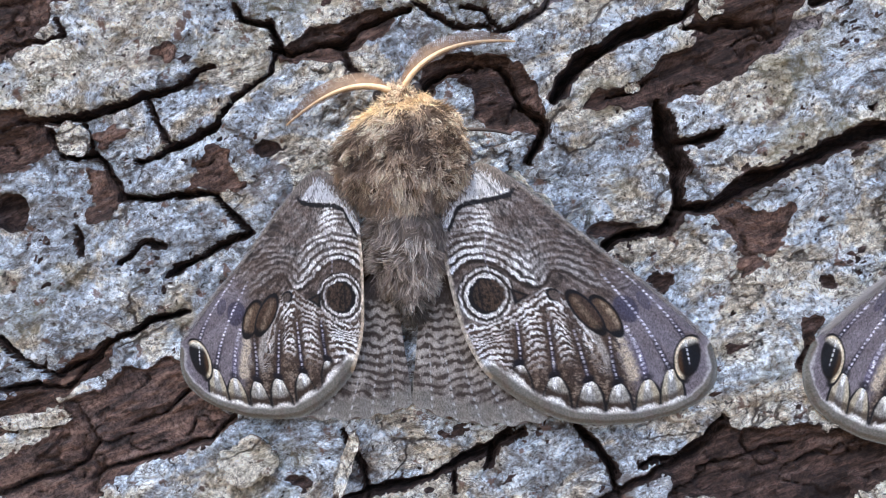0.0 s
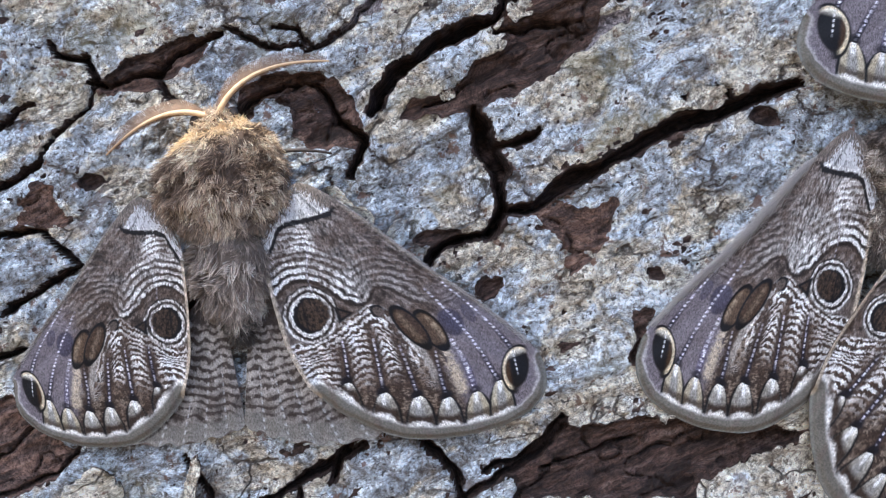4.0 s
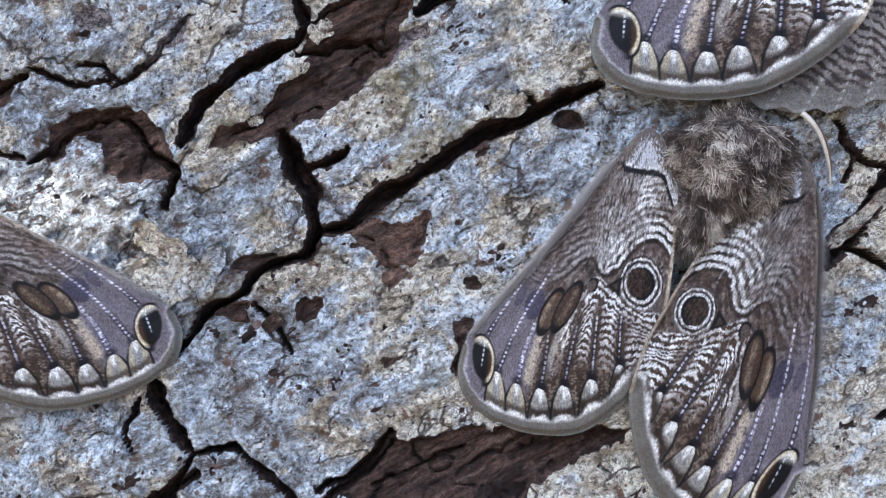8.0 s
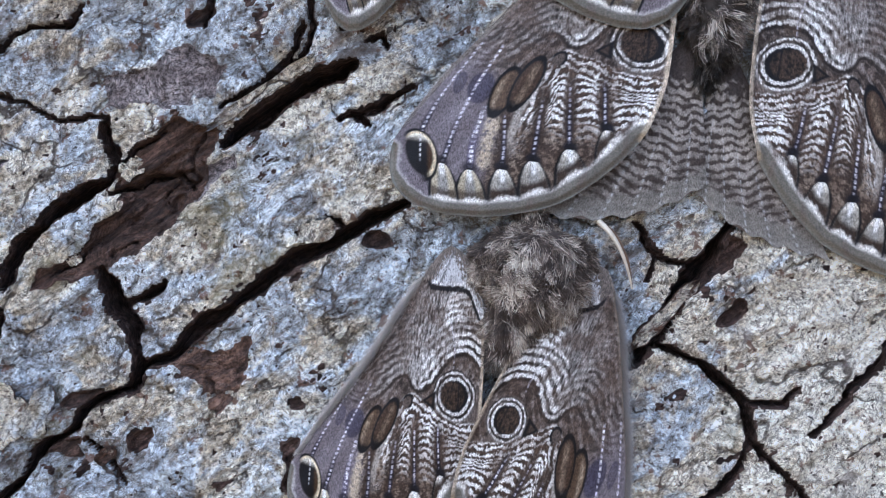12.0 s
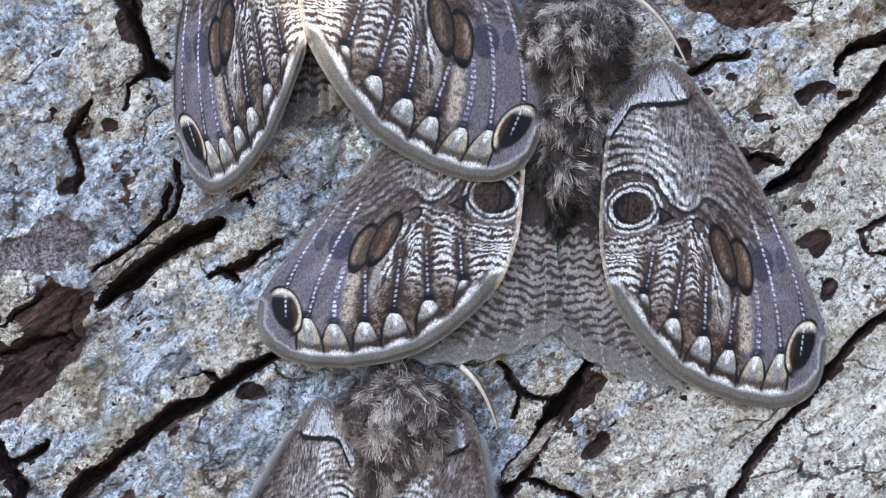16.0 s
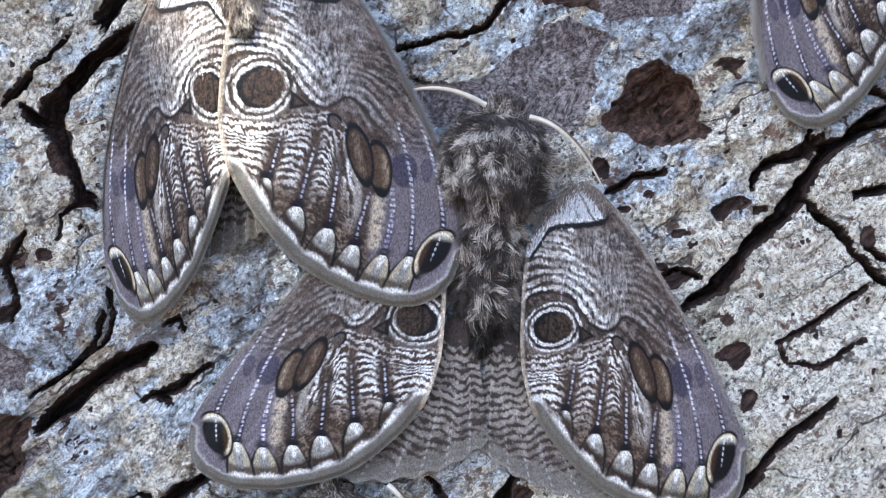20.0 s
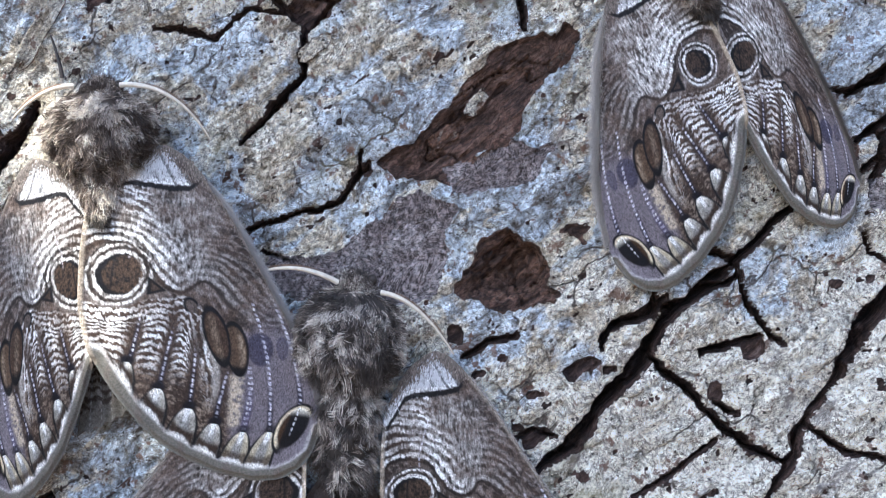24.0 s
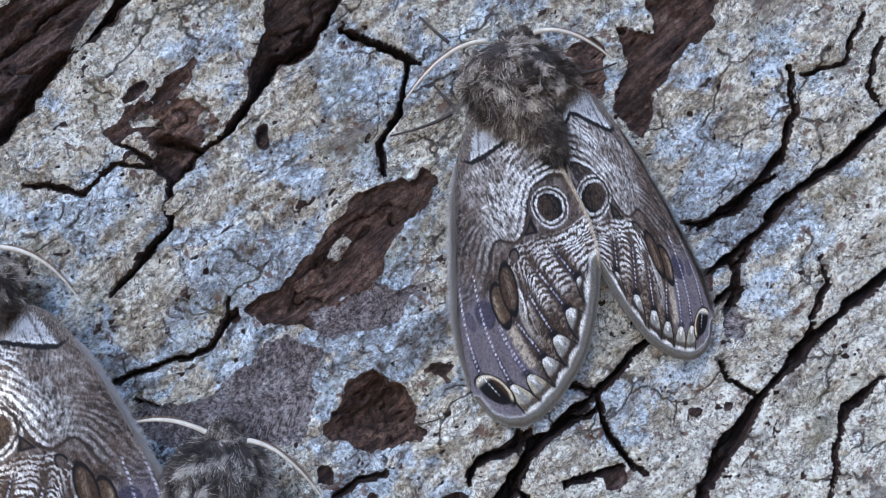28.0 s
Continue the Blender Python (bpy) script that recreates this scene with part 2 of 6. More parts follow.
BARK = bark_material()
WING = scale_material("wing_scales", 0.5, 0.22)
FUR = fur_material("moth_fur")
SKIN = plain_material("dark_chitin", ((0.3, (0.02, 0.015, 0.012)), (0.7, (0.07, 0.05, 0.04))), 400, 0.55)
HORN = plain_material("pale_antenna", ((0.3, (0.66, 0.57, 0.45)), (0.7, (0.88, 0.80, 0.68))), 700, 0.5)
# same antenna as it looks in warm sun: the light is in the colour
SUNLIT_HORN = plain_material("sunlit_antenna", ((0.3, (0.50, 0.33, 0.18)), (0.7, (0.74, 0.55, 0.34))), 700, 0.5)
COMB = plain_material("brown_comb", ((0.3, (0.11, 0.065, 0.038)), (0.7, (0.22, 0.13, 0.07))), 700, 0.6)
SOIL = plain_material("leaf_litter", ((0.3, (0.05, 0.035, 0.022)), (0.55, (0.12, 0.085, 0.05)), (0.75, (0.07, 0.08, 0.03))), 9, 0.95, 0.02)

# ---- helpers for meshes ----
MM = 0.001


def link_mesh(name, verts, faces, mat, parent=None, smooth=True, colours=None, label=""):
    me = bpy.data.meshes.new(name)
    verts = np.asarray(verts, dtype=np.float32)
    faces = np.asarray(faces, dtype=np.int32)
    k = faces.shape[1]
    me.vertices.add(len(verts))
    me.vertices.foreach_set("co", verts.ravel())
    me.loops.add(faces.size)
    me.loops.foreach_set("vertex_index", faces.ravel())
    me.polygons.add(len(faces))
    me.polygons.foreach_set("loop_start", np.arange(0, faces.size, k, dtype=np.int32))
    me.update(calc_edges=True)
    me.polygons.foreach_set("use_smooth", np.full(len(faces), smooth))
    if colours is not None:
        at = me.attributes.new("pattern", "FLOAT_COLOR", "POINT")
        rgba = np.ones((len(verts), 4), dtype=np.float32)
        rgba[:, : np.shape(colours)[1]] = colours
        at.data.foreach_set("color", rgba.ravel())
    me.materials.append(mat)
    ob = new(name, me)
    if parent is not None:
        ob.parent = parent
    if label:
        ob["label"] = label
    return ob


def smooth01(a, b, x):
    t = np.clip((x - a) / (b - a), 0, 1)
    return t * t * (3 - 2 * t)


def lattice(seed):
    return np.random.RandomState(seed).rand(256, 256).astype(np.float32)


LATTICES = [lattice(s) for s in range(12)]


def value_noise(x, y, seed):
    lat = LATTICES[seed % 12]
    off = 17.3 * seed
    x, y = x + off, y + off * 0.7
    xi, yi = np.floor(x).astype(int), np.floor(y).astype(int)
    fx, fy = x - xi, y - yi
    fx, fy = fx * fx * (3 - 2 * fx), fy * fy * (3 - 2 * fy)
    a, b = lat[xi % 256, yi % 256], lat[(xi + 1) % 256, yi % 256]
    c, d = lat[xi % 256, (yi + 1) % 256], lat[(xi + 1) % 256, (yi + 1) % 256]
    return (a + (b - a) * fx) * (1 - fy) + (c + (d - c) * fx) * fy - 0.5


def fbm(x, y, seed, octaves=4, gain=0.55):
    total, amp = 0, 1.0
    for o in range(octaves):
        total = total + amp * value_noise(x * 2**o, y * 2**o, seed + o)
        amp *= gain
    return total


def to_polyline(px, py, points):
    """Distance to a polyline, and how far along it (0 to 1) the nearest point lies."""
    pts = np.array(points, float)
    length = np.hypot(*np.diff(pts, axis=0).T)
    total, run = length.sum(), 0.0
    best, along = np.full(px.shape, 1e9), np.zeros(px.shape)
    for (x0, y0), (x1, y1), l in zip(pts[:-1], pts[1:], length):
        t = np.clip(((px - x0) * (x1 - x0) + (py - y0) * (y1 - y0)) / (l * l + 1e-9), 0, 1)
        d = np.hypot(px - x0 - t * (x1 - x0), py - y0 - t * (y1 - y0))
        near = d < best
        best[near] = d[near]
        along[near] = ((run + t * l) / total)[near]
        run += l
    return best, along


def inside(px, py, points):
    """Signed distance to a closed outline, positive inside."""
    pts = np.array(points, float)
    odd = np.zeros(px.shape, bool)
    for (x0, y0), (x1, y1) in zip(pts, np.roll(pts, -1, axis=0)):
        cross = (y0 > py) != (y1 > py)
        odd ^= cross & (px < (x1 - x0) * (py - y0) / (y1 - y0 + 1e-12) + x0)
    d, _ = to_polyline(px, py, [*points, points[0]])
    return np.where(odd, d, -d)


# ---- bark: a plan in millimetres on the face of the trunk (u across, v up from 1.3 m) ----
STEP = 0.5
U0, U1, V0, V1 = -118.0, 372.0, -104.0, 268.0
nu, nv = int((U1 - U0) / STEP) + 1, int((V1 - V0) / STEP) + 1
gu, gv = np.meshgrid(np.linspace(U0, U1, nu), np.linspace(V0, V1, nv))
GC, GS = math.cos(radians(34)), math.sin(radians(34))
ga, gb = gu * GC + gv * GS, -gu * GS + gv * GC  # along and across the grain
wu = gu + 1.5 * fbm(gu / 8, gv / 8, 1, 5, 0.67)
wv = gv + 1.5 * fbm(gu / 8, gv / 8, 2, 5, 0.67)
dig = np.zeros(gu.shape)     # how deep the surface is cut, mm
bare_at = np.zeros(gu.shape)  # where the lichen crust is gone
raw_at = np.ones(gu.shape)   # 1: brown inner bark, 0: worn mauve outer bark
split = np.full(gu.shape, 30.0)  # distance to the nearest crack, mm


def window(points, pad):
    p = np.array(points)
    (u0, v0), (u1, v1) = p.min(0) - pad, p.max(0) + pad
    i0, i1 = max(0, int((v0 - V0) / STEP)), min(nv, int((v1 - V0) / STEP) + 1)
    j0, j1 = max(0, int((u0 - U0) / STEP)), min(nu, int((u1 - U0) / STEP) + 1)
    return (slice(i0, i1), slice(j0, j1)) if i1 > i0 and j1 > j0 else None


def crack(width, depth, *points):
    w = window(points, 12)
    if w is None:
        return
    d, s = to_polyline(wu[w], wv[w], points)
    slim = 0.27 + 0.11 * min(1.0, max(0.0, (width - 1.5) / 1.6))
    half = width * slim * (0.35 + 0.65 * smooth01(0, 0.18, np.minimum(s, 1 - s))) * np.clip(1 + 1.5 * fbm(gu[w] / 9, gv[w] / 9, 5, 3), 0.25, 1.8)
    cut = 1 - smooth01(-0.45, 0.75, d - half * 0.85)
    lip = 0.5 * np.exp(-np.maximum(d - half, 0) / 2.2)
    dig[w] = np.maximum(dig[w], cut * depth * 1.2 + (1 - cut) * lip * min(1, width))
    bare_at[w] = np.maximum(bare_at[w], 1 - smooth01(0.9, 1.0, (d - half) / (0.45 + 0.12 * width)))
    split[w] = np.minimum(split[w], np.maximum(d - half, 0))


def bare(depth, raw, *points):
    w = window(points, 8)
    if w is None:
        return
    d = inside(wu[w], wv[w], points) + 2.4 * fbm(gu[w] / 6, gv[w] / 6, 3, 4, 0.6)
    m = smooth01(-0.2, 0.5, d)
    if depth < 1.1:
        floor = depth + 0.25 * fbm(ga[w] / 10, gb[w] / 5, 7, 3)
    else:
        # layers torn off one below the other, thinnest at the rim, split by short cracks
        layer = fbm(ga[w] / 26, gb[w] / 8, 3, 4, 0.6) * 3.2 + 0.20 * np.clip(d, 0, 6)
        floor = depth * (0.75 + 0.42 * np.floor(layer) + 0.42 * smooth01(0.86, 1.0, layer - np.floor(layer)))
        floor = np.clip(floor, 0.5 * depth, 2.6 * depth) + 0.5 * fbm(ga[w] / 15, gb[w] / 1.8, 7, 3)
        gap = np.abs(fbm(ga[w] / 13, gb[w] / 10, 9, 3))
        floor = floor + 1.6 * (1 - smooth01(0.012, 0.035, gap)) * smooth01(0.8, 2.0, d)
    dig[w] = np.maximum(dig[w], m * floor)
    islands = (0.2 if raw < 0.1 else 0.72 if depth < 1.9 and raw < 0.95 else 0.0) * smooth01(0.22, 0.36, fbm(gu[w] / 7, gv[w] / 5, 8, 4, 0.65))
    bare_at[w] = np.maximum(bare_at[w], smooth01(-0.6, 0.2, d) * (1 - islands))
    raw_at[w] = np.where(d > -0.8, raw, raw_at[w])


def pit(u, v, ru, rv, turn, depth):
    w = window([(u - ru, v - ru), (u + ru, v + ru)], 4)
    if w is None:
        return
    c, s = math.cos(radians(turn)), math.sin(radians(turn))
    x, y = wu[w] - u, wv[w] - v
    r = np.hypot((x * c + y * s) / ru, (-x * s + y * c) / rv)
    dig[w] = np.maximum(dig[w], depth * (1 - smooth01(0.7, 1.1, r)))
    bare_at[w] = np.maximum(bare_at[w], 1 - smooth01(0.85, 1.15, r))


crack(1.6, 8, (-49.4, 35.6), (-46.8, 32.4), (-40.6, 32.9), (-36.4, 28.6), (-38.1, 22.1), (-43.8, 14.5), (-46.3, 9), (-51.3, 3.5), (-61.2, -2.5))
crack(1.3, 7, (-84.4, -0.1), (-78.7, 2.7), (-66.5, 9.5), (-56.5, 15.3), (-50.4, 21.1))
crack(1.6, 8, (-81, -0.9), (-77.4, -5.7), (-70.5, -3.1), (-66.8, -6.3), (-63.2, -11.5), (-52.4, -8), (-42.3, -5.6), (-37.6, -9.5), (-33.7, -11.7))
crack(0.9, 5, (-75, 3), (-71.1, -3))
crack(0.9, 5, (-62.5, 11.4), (-58.9, 6.7), (-54.8, 2.7))
crack(1.3, 8, (-86.3, -46.6), (-81.2, -46.6), (-74.1, -49.9), (-68.6, -51.8), (-62.2, -47.1), (-57.7, -41.7), (-51, -35.7), (-43, -31.9))
crack(1.3, 6, (-48.4, -25.1), (-44.5, -20.4), (-38.2, -15.2), (-33.7, -11.7))
crack(0.9, 4, (-71.1, -19.2), (-68.6, -24.8))
crack(0.8, 4, (-59.9, -24.3), (-56, -19.4), (-49.8, -19.2))
crack(2.1, 8, (-38.2, 28), (-33.2, 27.5), (-24.3, 32.4), (-20.5, 37.2), (-11.9, 42.9))
crack(0.8, 4, (-24.6, 30.7), (-17.8, 25.5), (-10.2, 24.8))
crack(0.7, 4, (-11, 44.3), (-2.9, 41.3), (6.8, 42))
crack(1, 5, (-94.6, -4.7), (-89.3, -0.4), (-82.2, 1.3))
crack(1.5, 6, (-63.7, -56.9), (-59.3, -59.6), (-55.3, -63.2), (-57.3, -67.9), (-62.6, -72.3), (-69.2, -76.6), (-73.5, -80.2))
crack(1.5, 6, (-49.8, -58.2), (-42.9, -54.0), (-38.5, -47.7))
crack(0.9, 5, (-54.1, -64.0), (-48.4, -60.1))
crack(1.6, 6, (-55.3, -71.3), (-48.1, -67.0), (-39.8, -62.2), (-32.1, -57.4), (-27.8, -51.7))
crack(1.6, 7, (-67.5, -51.1), (-62.8, -47.2), (-58.2, -42.6))
crack(2.6, 9, (174.3, 204.9), (179.3, 204.4), (185.3, 201.1))
crack(1.6, 7, (-83.3, -59.7), (-71.8, -54.6), (-65.6, -54.2), (-59.1, -43.9))
crack(0.7, 4, (-85.4, 23.6), (-82.8, 20.4), (-88.4, 17.3), (-94.9, 12.7))
crack(2.1, 7, (-2.1, -63), (2.4, -60.6), (15.9, -54.6), (23.1, -48.2), (33.4, -39.5))
crack(0.8, 5, (19.8, -50), (22.9, -56.9))
crack(1.6, 6, (45, -36.5), (50.2, -41.7), (54.5, -44.3))
crack(1.6, 6, (49.6, -50.5), (61.5, -43.6), (70.6, -35.3), (75.3, -29.2))
crack(1.2, 6, (-4, -49.4), (1.2, -55.7), (3.8, -61.5))
crack(1.8, 8, (-8.5, 24), (-3.9, 29.2), (4.4, 33.9), (10.5, 34.8), (16.5, 28.2), (22.3, 25), (20.7, 16.3))
crack(3.3, 9, (22.6, 31.2), (24.8, 35.6), (29.3, 41.4), (34.5, 47.0), (40.4, 51.0), (45.7, 53.8))
crack(1.6, 7, (45.7, 53.8), (48.3, 58.1), (46.9, 61.2), (44.9, 63.2), (44.8, 66.8))
crack(1.5, 8, (46.7, 51.7), (50.7, 53.4), (53.7, 53.7), (55.5, 55.9), (60.6, 56.7), (64.3, 53.2))
crack(0.9, 5, (49.7, 58.6), (54.4, 61.9), (59.1, 65.8))
crack(0.9, 5, (34.2, 33.2), (39.5, 36.8), (44.7, 41.5))
crack(0.8, 5, (8.1, 42.3), (3.5, 45.7), (-1.4, 45.3))
crack(1, 4, (7.6, 41.1), (15.7, 47.7), (22.3, 58))
crack(0.9, 5, (44.5, 65.6), (45.5, 60.8), (48.1, 57.9))
crack(1.2, 6, (50.9, 53.8), (59.3, 56.2), (64.1, 57.2))
crack(3.4, 10, (45.1, 34.9), (48.2, 26.8), (52.2, 21.6), (54, 13.8), (51.5, 8.1))
crack(1.2, 6, (49.2, 26.3), (55.1, 29.1), (59.2, 32.5))
crack(1.7, 9, (51.5, 8.1), (43.4, 5.5), (40, 0.6), (33, -3.9), (27.5, -12.6), (21.3, -20.4))
crack(2.3, 9, (21.3, -20.4), (25.5, -28), (32.2, -35.7))
crack(1.8, 8, (32.2, -35.7), (28.4, -43.1), (26.4, -49.4))
crack(1.4, 8, (32.2, -35.7), (40.7, -33.8), (49.1, -40.3), (55.8, -48.3))
crack(1.8, 6, (42, -1.7), (46.7, -6.3), (51.3, -11.8))
crack(1, 5, (19.8, -25.4), (16, -32.4), (18.7, -36.5))
crack(2.9, 8, (112, 50.5), (101.5, 44.6), (89.8, 39.3), (78.2, 30.2), (69, 23.7), (60.4, 15.7), (53.9, 12.6))
crack(0.8, 4, (88.8, 43.7), (90.5, 46.2), (95.3, 47.2), (99.7, 44.5))
crack(1.6, 7, (75.1, -27.3), (70.6, -32.5), (66, -37.1), (59, -42))
crack(1.3, 6, (71, -38.8), (80.5, -34.2), (89.9, -29.8))
crack(1.6, 6, (103.4, 68.4), (99.6, 70.6))
crack(3.1, 11, (71.8, 63.1), (82.2, 70.7), (92, 77.4), (99.4, 81.2))
crack(0.8, 4, (77.2, 71.5), (84.6, 78.1), (88.2, 83.1), (91.2, 90), (89.9, 94.9))
crack(1, 6, (19.9, 82.6), (28.5, 87.7), (36.6, 88.4), (39.6, 94.1))
crack(0.7, 4, (18.7, 75.1), (35, 67.4), (45.6, 69), (45.6, 63.2), (48.2, 57.1))
crack(0.9, 4, (103, 85.9), (106.7, 87.5), (108, 84.7))
crack(1.2, 5, (97.1, 69.1), (104.5, 71.7), (113.7, 76.2))
crack(3.6, 10, (184.2, 47.1), (177, 38.3), (171, 28.3), (163.8, 19.5), (157.7, 11.9))
crack(1.6, 8, (168.1, 20.8), (178.7, 16), (187.5, 8.5), (189.2, 0.1), (185.4, -8.7), (176.9, -15.1))
crack(0.9, 5, (187.5, 8.5), (196.2, 7.6), (199.8, 11.4))
crack(1, 6, (189, -0.6), (196.6, -7.3), (202.9, -13.4))
crack(0.8, 5, (162, 46.7), (167, 40.6), (170.8, 38.2), (177, 38.3))
crack(0.8, 4, (167, 40.6), (165.9, 35))
crack(2.1, 9, (258.1, 60.6), (251.2, 55.6), (242.2, 48.1), (231.6, 35.5), (222.2, 25.4), (214.2, 14), (202.2, 1.5))
crack(1.6, 9, (276, 127.3), (269, 123.6), (257.3, 119.6), (251.7, 110), (238, 96.3), (224.3, 83.8), (217.4, 76.2))
crack(2.3, 8, (103.2, 157.3), (88.4, 147.5), (78.8, 138.8), (79.2, 132.2), (82.8, 125.5), (83.7, 116.3), (89.3, 115.4))
crack(1.8, 5, (70.9, 109.5), (66.1, 102), (67.4, 94.2), (66.4, 89.1))
crack(0.8, 4, (88.8, 89.8), (84.7, 80.9), (78.1, 74.7), (71.6, 71))
crack(0.8, 4, (85.8, 116.8), (79.3, 113.1), (78.5, 108))
crack(2.6, 9, (110.7, 181.7), (104.9, 174.1), (93.2, 157.6), (83, 144.9), (81, 134.3), (84.3, 123.5), (84.6, 118.1), (89.8, 115.8))
crack(2.1, 8, (71.9, 138.9), (75.8, 136), (81, 134.3))
crack(2.3, 9, (85, 155.4), (76.5, 147.9), (67.9, 139.1))
crack(0.9, 6, (156.5, 146.7), (163.3, 149.2), (172.7, 150.3), (182.1, 152.1), (186.2, 158.5), (188.1, 163.6))
crack(1, 5, (161.6, 142.7), (168, 139.4))
crack(1, 5, (207.6, 112), (214.4, 115.6), (221.1, 116.5))
crack(1.6, 5, (240.9, 113.9), (246.4, 117.6), (253.2, 120.5), (258.6, 122.2))
crack(1.2, 6, (218.3, 91.4), (223.8, 93.7), (227.6, 91.5))
crack(0.9, 4, (246.6, 75), (254.8, 79.9), (263.1, 84.7), (267.2, 87.1))
crack(0.7, 3, (246.6, 75), (248.9, 69.6), (254.2, 68.6), (266.5, 75.2))
crack(1.8, 9, (223.3, 83.1), (233.4, 89), (242.5, 99.2), (251.4, 106.6), (256.4, 115.7), (265.4, 123.2), (275.7, 130.5), (283.2, 136.7), (293.5, 144.1))
crack(1.6, 8, (252.4, 109.5), (261.7, 98.8), (267.9, 91.4), (275.5, 83.9), (282.1, 80.6))
crack(0.8, 5, (267, 96.3), (272.9, 93))
crack(1.7, 8, (275.7, 130.5), (277.1, 119.4), (282.8, 110.7))
crack(0.7, 4, (280.3, 113.6), (285.4, 109.1))
crack(2.1, 9, (322.5, 129.2), (314.6, 121.6), (304.3, 111.5), (297.5, 98.4), (288.3, 88.2), (282.5, 77.6), (278.5, 71.4))
crack(1.2, 7, (241, 112.3), (244.1, 116.8), (254, 119.4), (255.8, 124))
crack(0.9, 5, (291, 88), (298.7, 81.8), (309.4, 78.2))
crack(1, 6, (306.5, 134.7), (308.7, 129), (314.9, 124.3))
crack(0.9, 5, (267.7, 134), (275.7, 130.5))
crack(1.2, 6, (318.5, 162.7), (314.2, 157.5), (313.6, 152), (307.8, 148.4))
crack(1.6, 7, (327.3, 178.5), (319.7, 175), (309.8, 169.6), (302.8, 169.6))
crack(2.3, 9, (367.5, 196.9), (356.3, 190.3), (342.3, 179.8), (329.9, 172.7), (315.7, 161.5), (306.4, 155.5))
crack(1.7, 8, (334.2, 206.4), (334.3, 193.5), (326.8, 181.6), (316.9, 171.3), (306.5, 167.6))
crack(2.1, 9, (362.1, 156.1), (351.1, 150.3), (340.6, 144.4), (328, 134.6), (318.3, 125.8), (308, 111.6), (298.1, 100.2))
crack(1.6, 7, (346.7, 125.3), (337.4, 119.3), (332.9, 108.6), (330.2, 96.3))
crack(1.2, 6, (313.9, 158.9), (314.7, 151.7), (310.8, 145.1))
crack(1.3, 6, (331.7, 141.2), (329.7, 137.2), (325.1, 134.2))
crack(1, 5, (335.2, 157.8), (337.1, 150.5), (331.8, 142.6))
crack(3.4, 10, (225.5, 239), (217, 227.2), (205, 221.4), (198.3, 212.2), (191.9, 205.2))
crack(2.1, 8, (191.9, 205.2), (182.8, 199.9), (176.5, 194.2), (174.7, 183.8), (166, 175), (158.3, 168.9))
crack(1.3, 8, (222.8, 227.9), (234.8, 221.5), (242, 216.8))
crack(1, 6, (238.9, 217.5), (235, 205.1), (229.8, 197.2), (229.7, 189.8))
crack(3.9, 10, (130.1, 206), (136.2, 211), (145.9, 222.6), (153.6, 228.8), (167.4, 238.6), (175.1, 244.8))
crack(2.1, 7, (132.5, 228.4), (144.5, 235.5), (156.7, 244.1))
crack(0.9, 5, (183.3, 154.6), (186, 159.2), (189.7, 160.9))
crack(0.9, 4, (140.4, 197.7), (155.5, 194.6), (163.2, 200.7), (175.7, 199.3))
crack(1, 5, (354.2, 217), (348.4, 204.8), (336.7, 203.3))
crack(0.9, 5, (358.9, 210.8), (353.3, 198.5), (355.6, 193.9))
crack(0.8, 4, (165.2, 206.2), (175.5, 197.9))
crack(1.6, 7, (265.2, 108.3), (279.6, 110.8))

bare(2, 0.42, (-63.7, -56.9), (-58.4, -52.5), (-55.6, -48.0), (-53.0, -45.9), (-49.7, -46.6), (-44.3, -42.6), (-39.8, -43.0), (-35.8, -47.1), (-29.5, -49.9), (-26.5, -52.1), (-31.0, -56.9), (-35.3, -60.1), (-45.1, -66.2), (-52.7, -71.8), (-54.1, -76.5), (-76.8, -82.0), (-78.6, -74.3), (-68.8, -67.5), (-64.7, -60.8))
bare(2.4, 0.55, (-81.4, -62.3), (-71.8, -54.4), (-67.6, -50.9), (-63.6, -46.2), (-58.5, -41.0), (-56.8, -44.6), (-58.4, -48.1), (-64.3, -54.1), (-70.4, -60.6), (-79.6, -70.1))
bare(1.2, 0.45, (-71.4, 0.9), (-67.8, 4.6), (-63.4, 7.1), (-61.9, 4.4), (-68.0, -0.0))
bare(1.2, 0.45, (-48.9, 0.3), (-46.5, 4.6), (-42.4, 4.0), (-41.7, -0.1), (-47.6, -4.3))
bare(1.2, 0.45, (-71.5, -6.8), (-64.8, -8.4), (-63.2, -13.8), (-68.4, -17.6))
bare(4.5, 0.9, (173.3, 204.0), (177.5, 206.7), (183.1, 204.1), (185.8, 202.7), (183.2, 198.6), (177.7, 194.3), (174.6, 198.8))
bare(2.5, 0.74, (-101.5, 8.7), (-94.1, 9.1), (-88.2, 16.7), (-85.6, 27.2), (-76.1, 29.4), (-77.7, 36.5), (-106.4, 30))
bare(2.5, 0.74, (-99.9, 1.6), (-89.7, 1.4), (-81.9, 0.1), (-79.5, -4.9), (-87, -10.4), (-96.9, -11.5))
bare(2, 0.74, (-38.2, 27.6), (-29.9, 35.1), (-21.1, 39.6), (-14.3, 42.4), (-13.5, 38.8), (-21.8, 32), (-28, 26.9), (-35.1, 25.2))
bare(1.2, 0.45, (-65.6, 21.9), (-60, 25.1), (-57.9, 21.2), (-63.7, 19.2))
bare(1.2, 0.45, (-50, 0.7), (-43.7, 3.4), (-38.5, -2.9), (-42.9, -5.7), (-49.1, -5.9))
bare(2.5, 0.74, (15.2, 22), (7.5, 33.8), (3.1, 31.6), (-5.2, 24.7), (-4.5, 32.3), (11.4, 38.4), (21.1, 28.3), (21.1, 23.4))
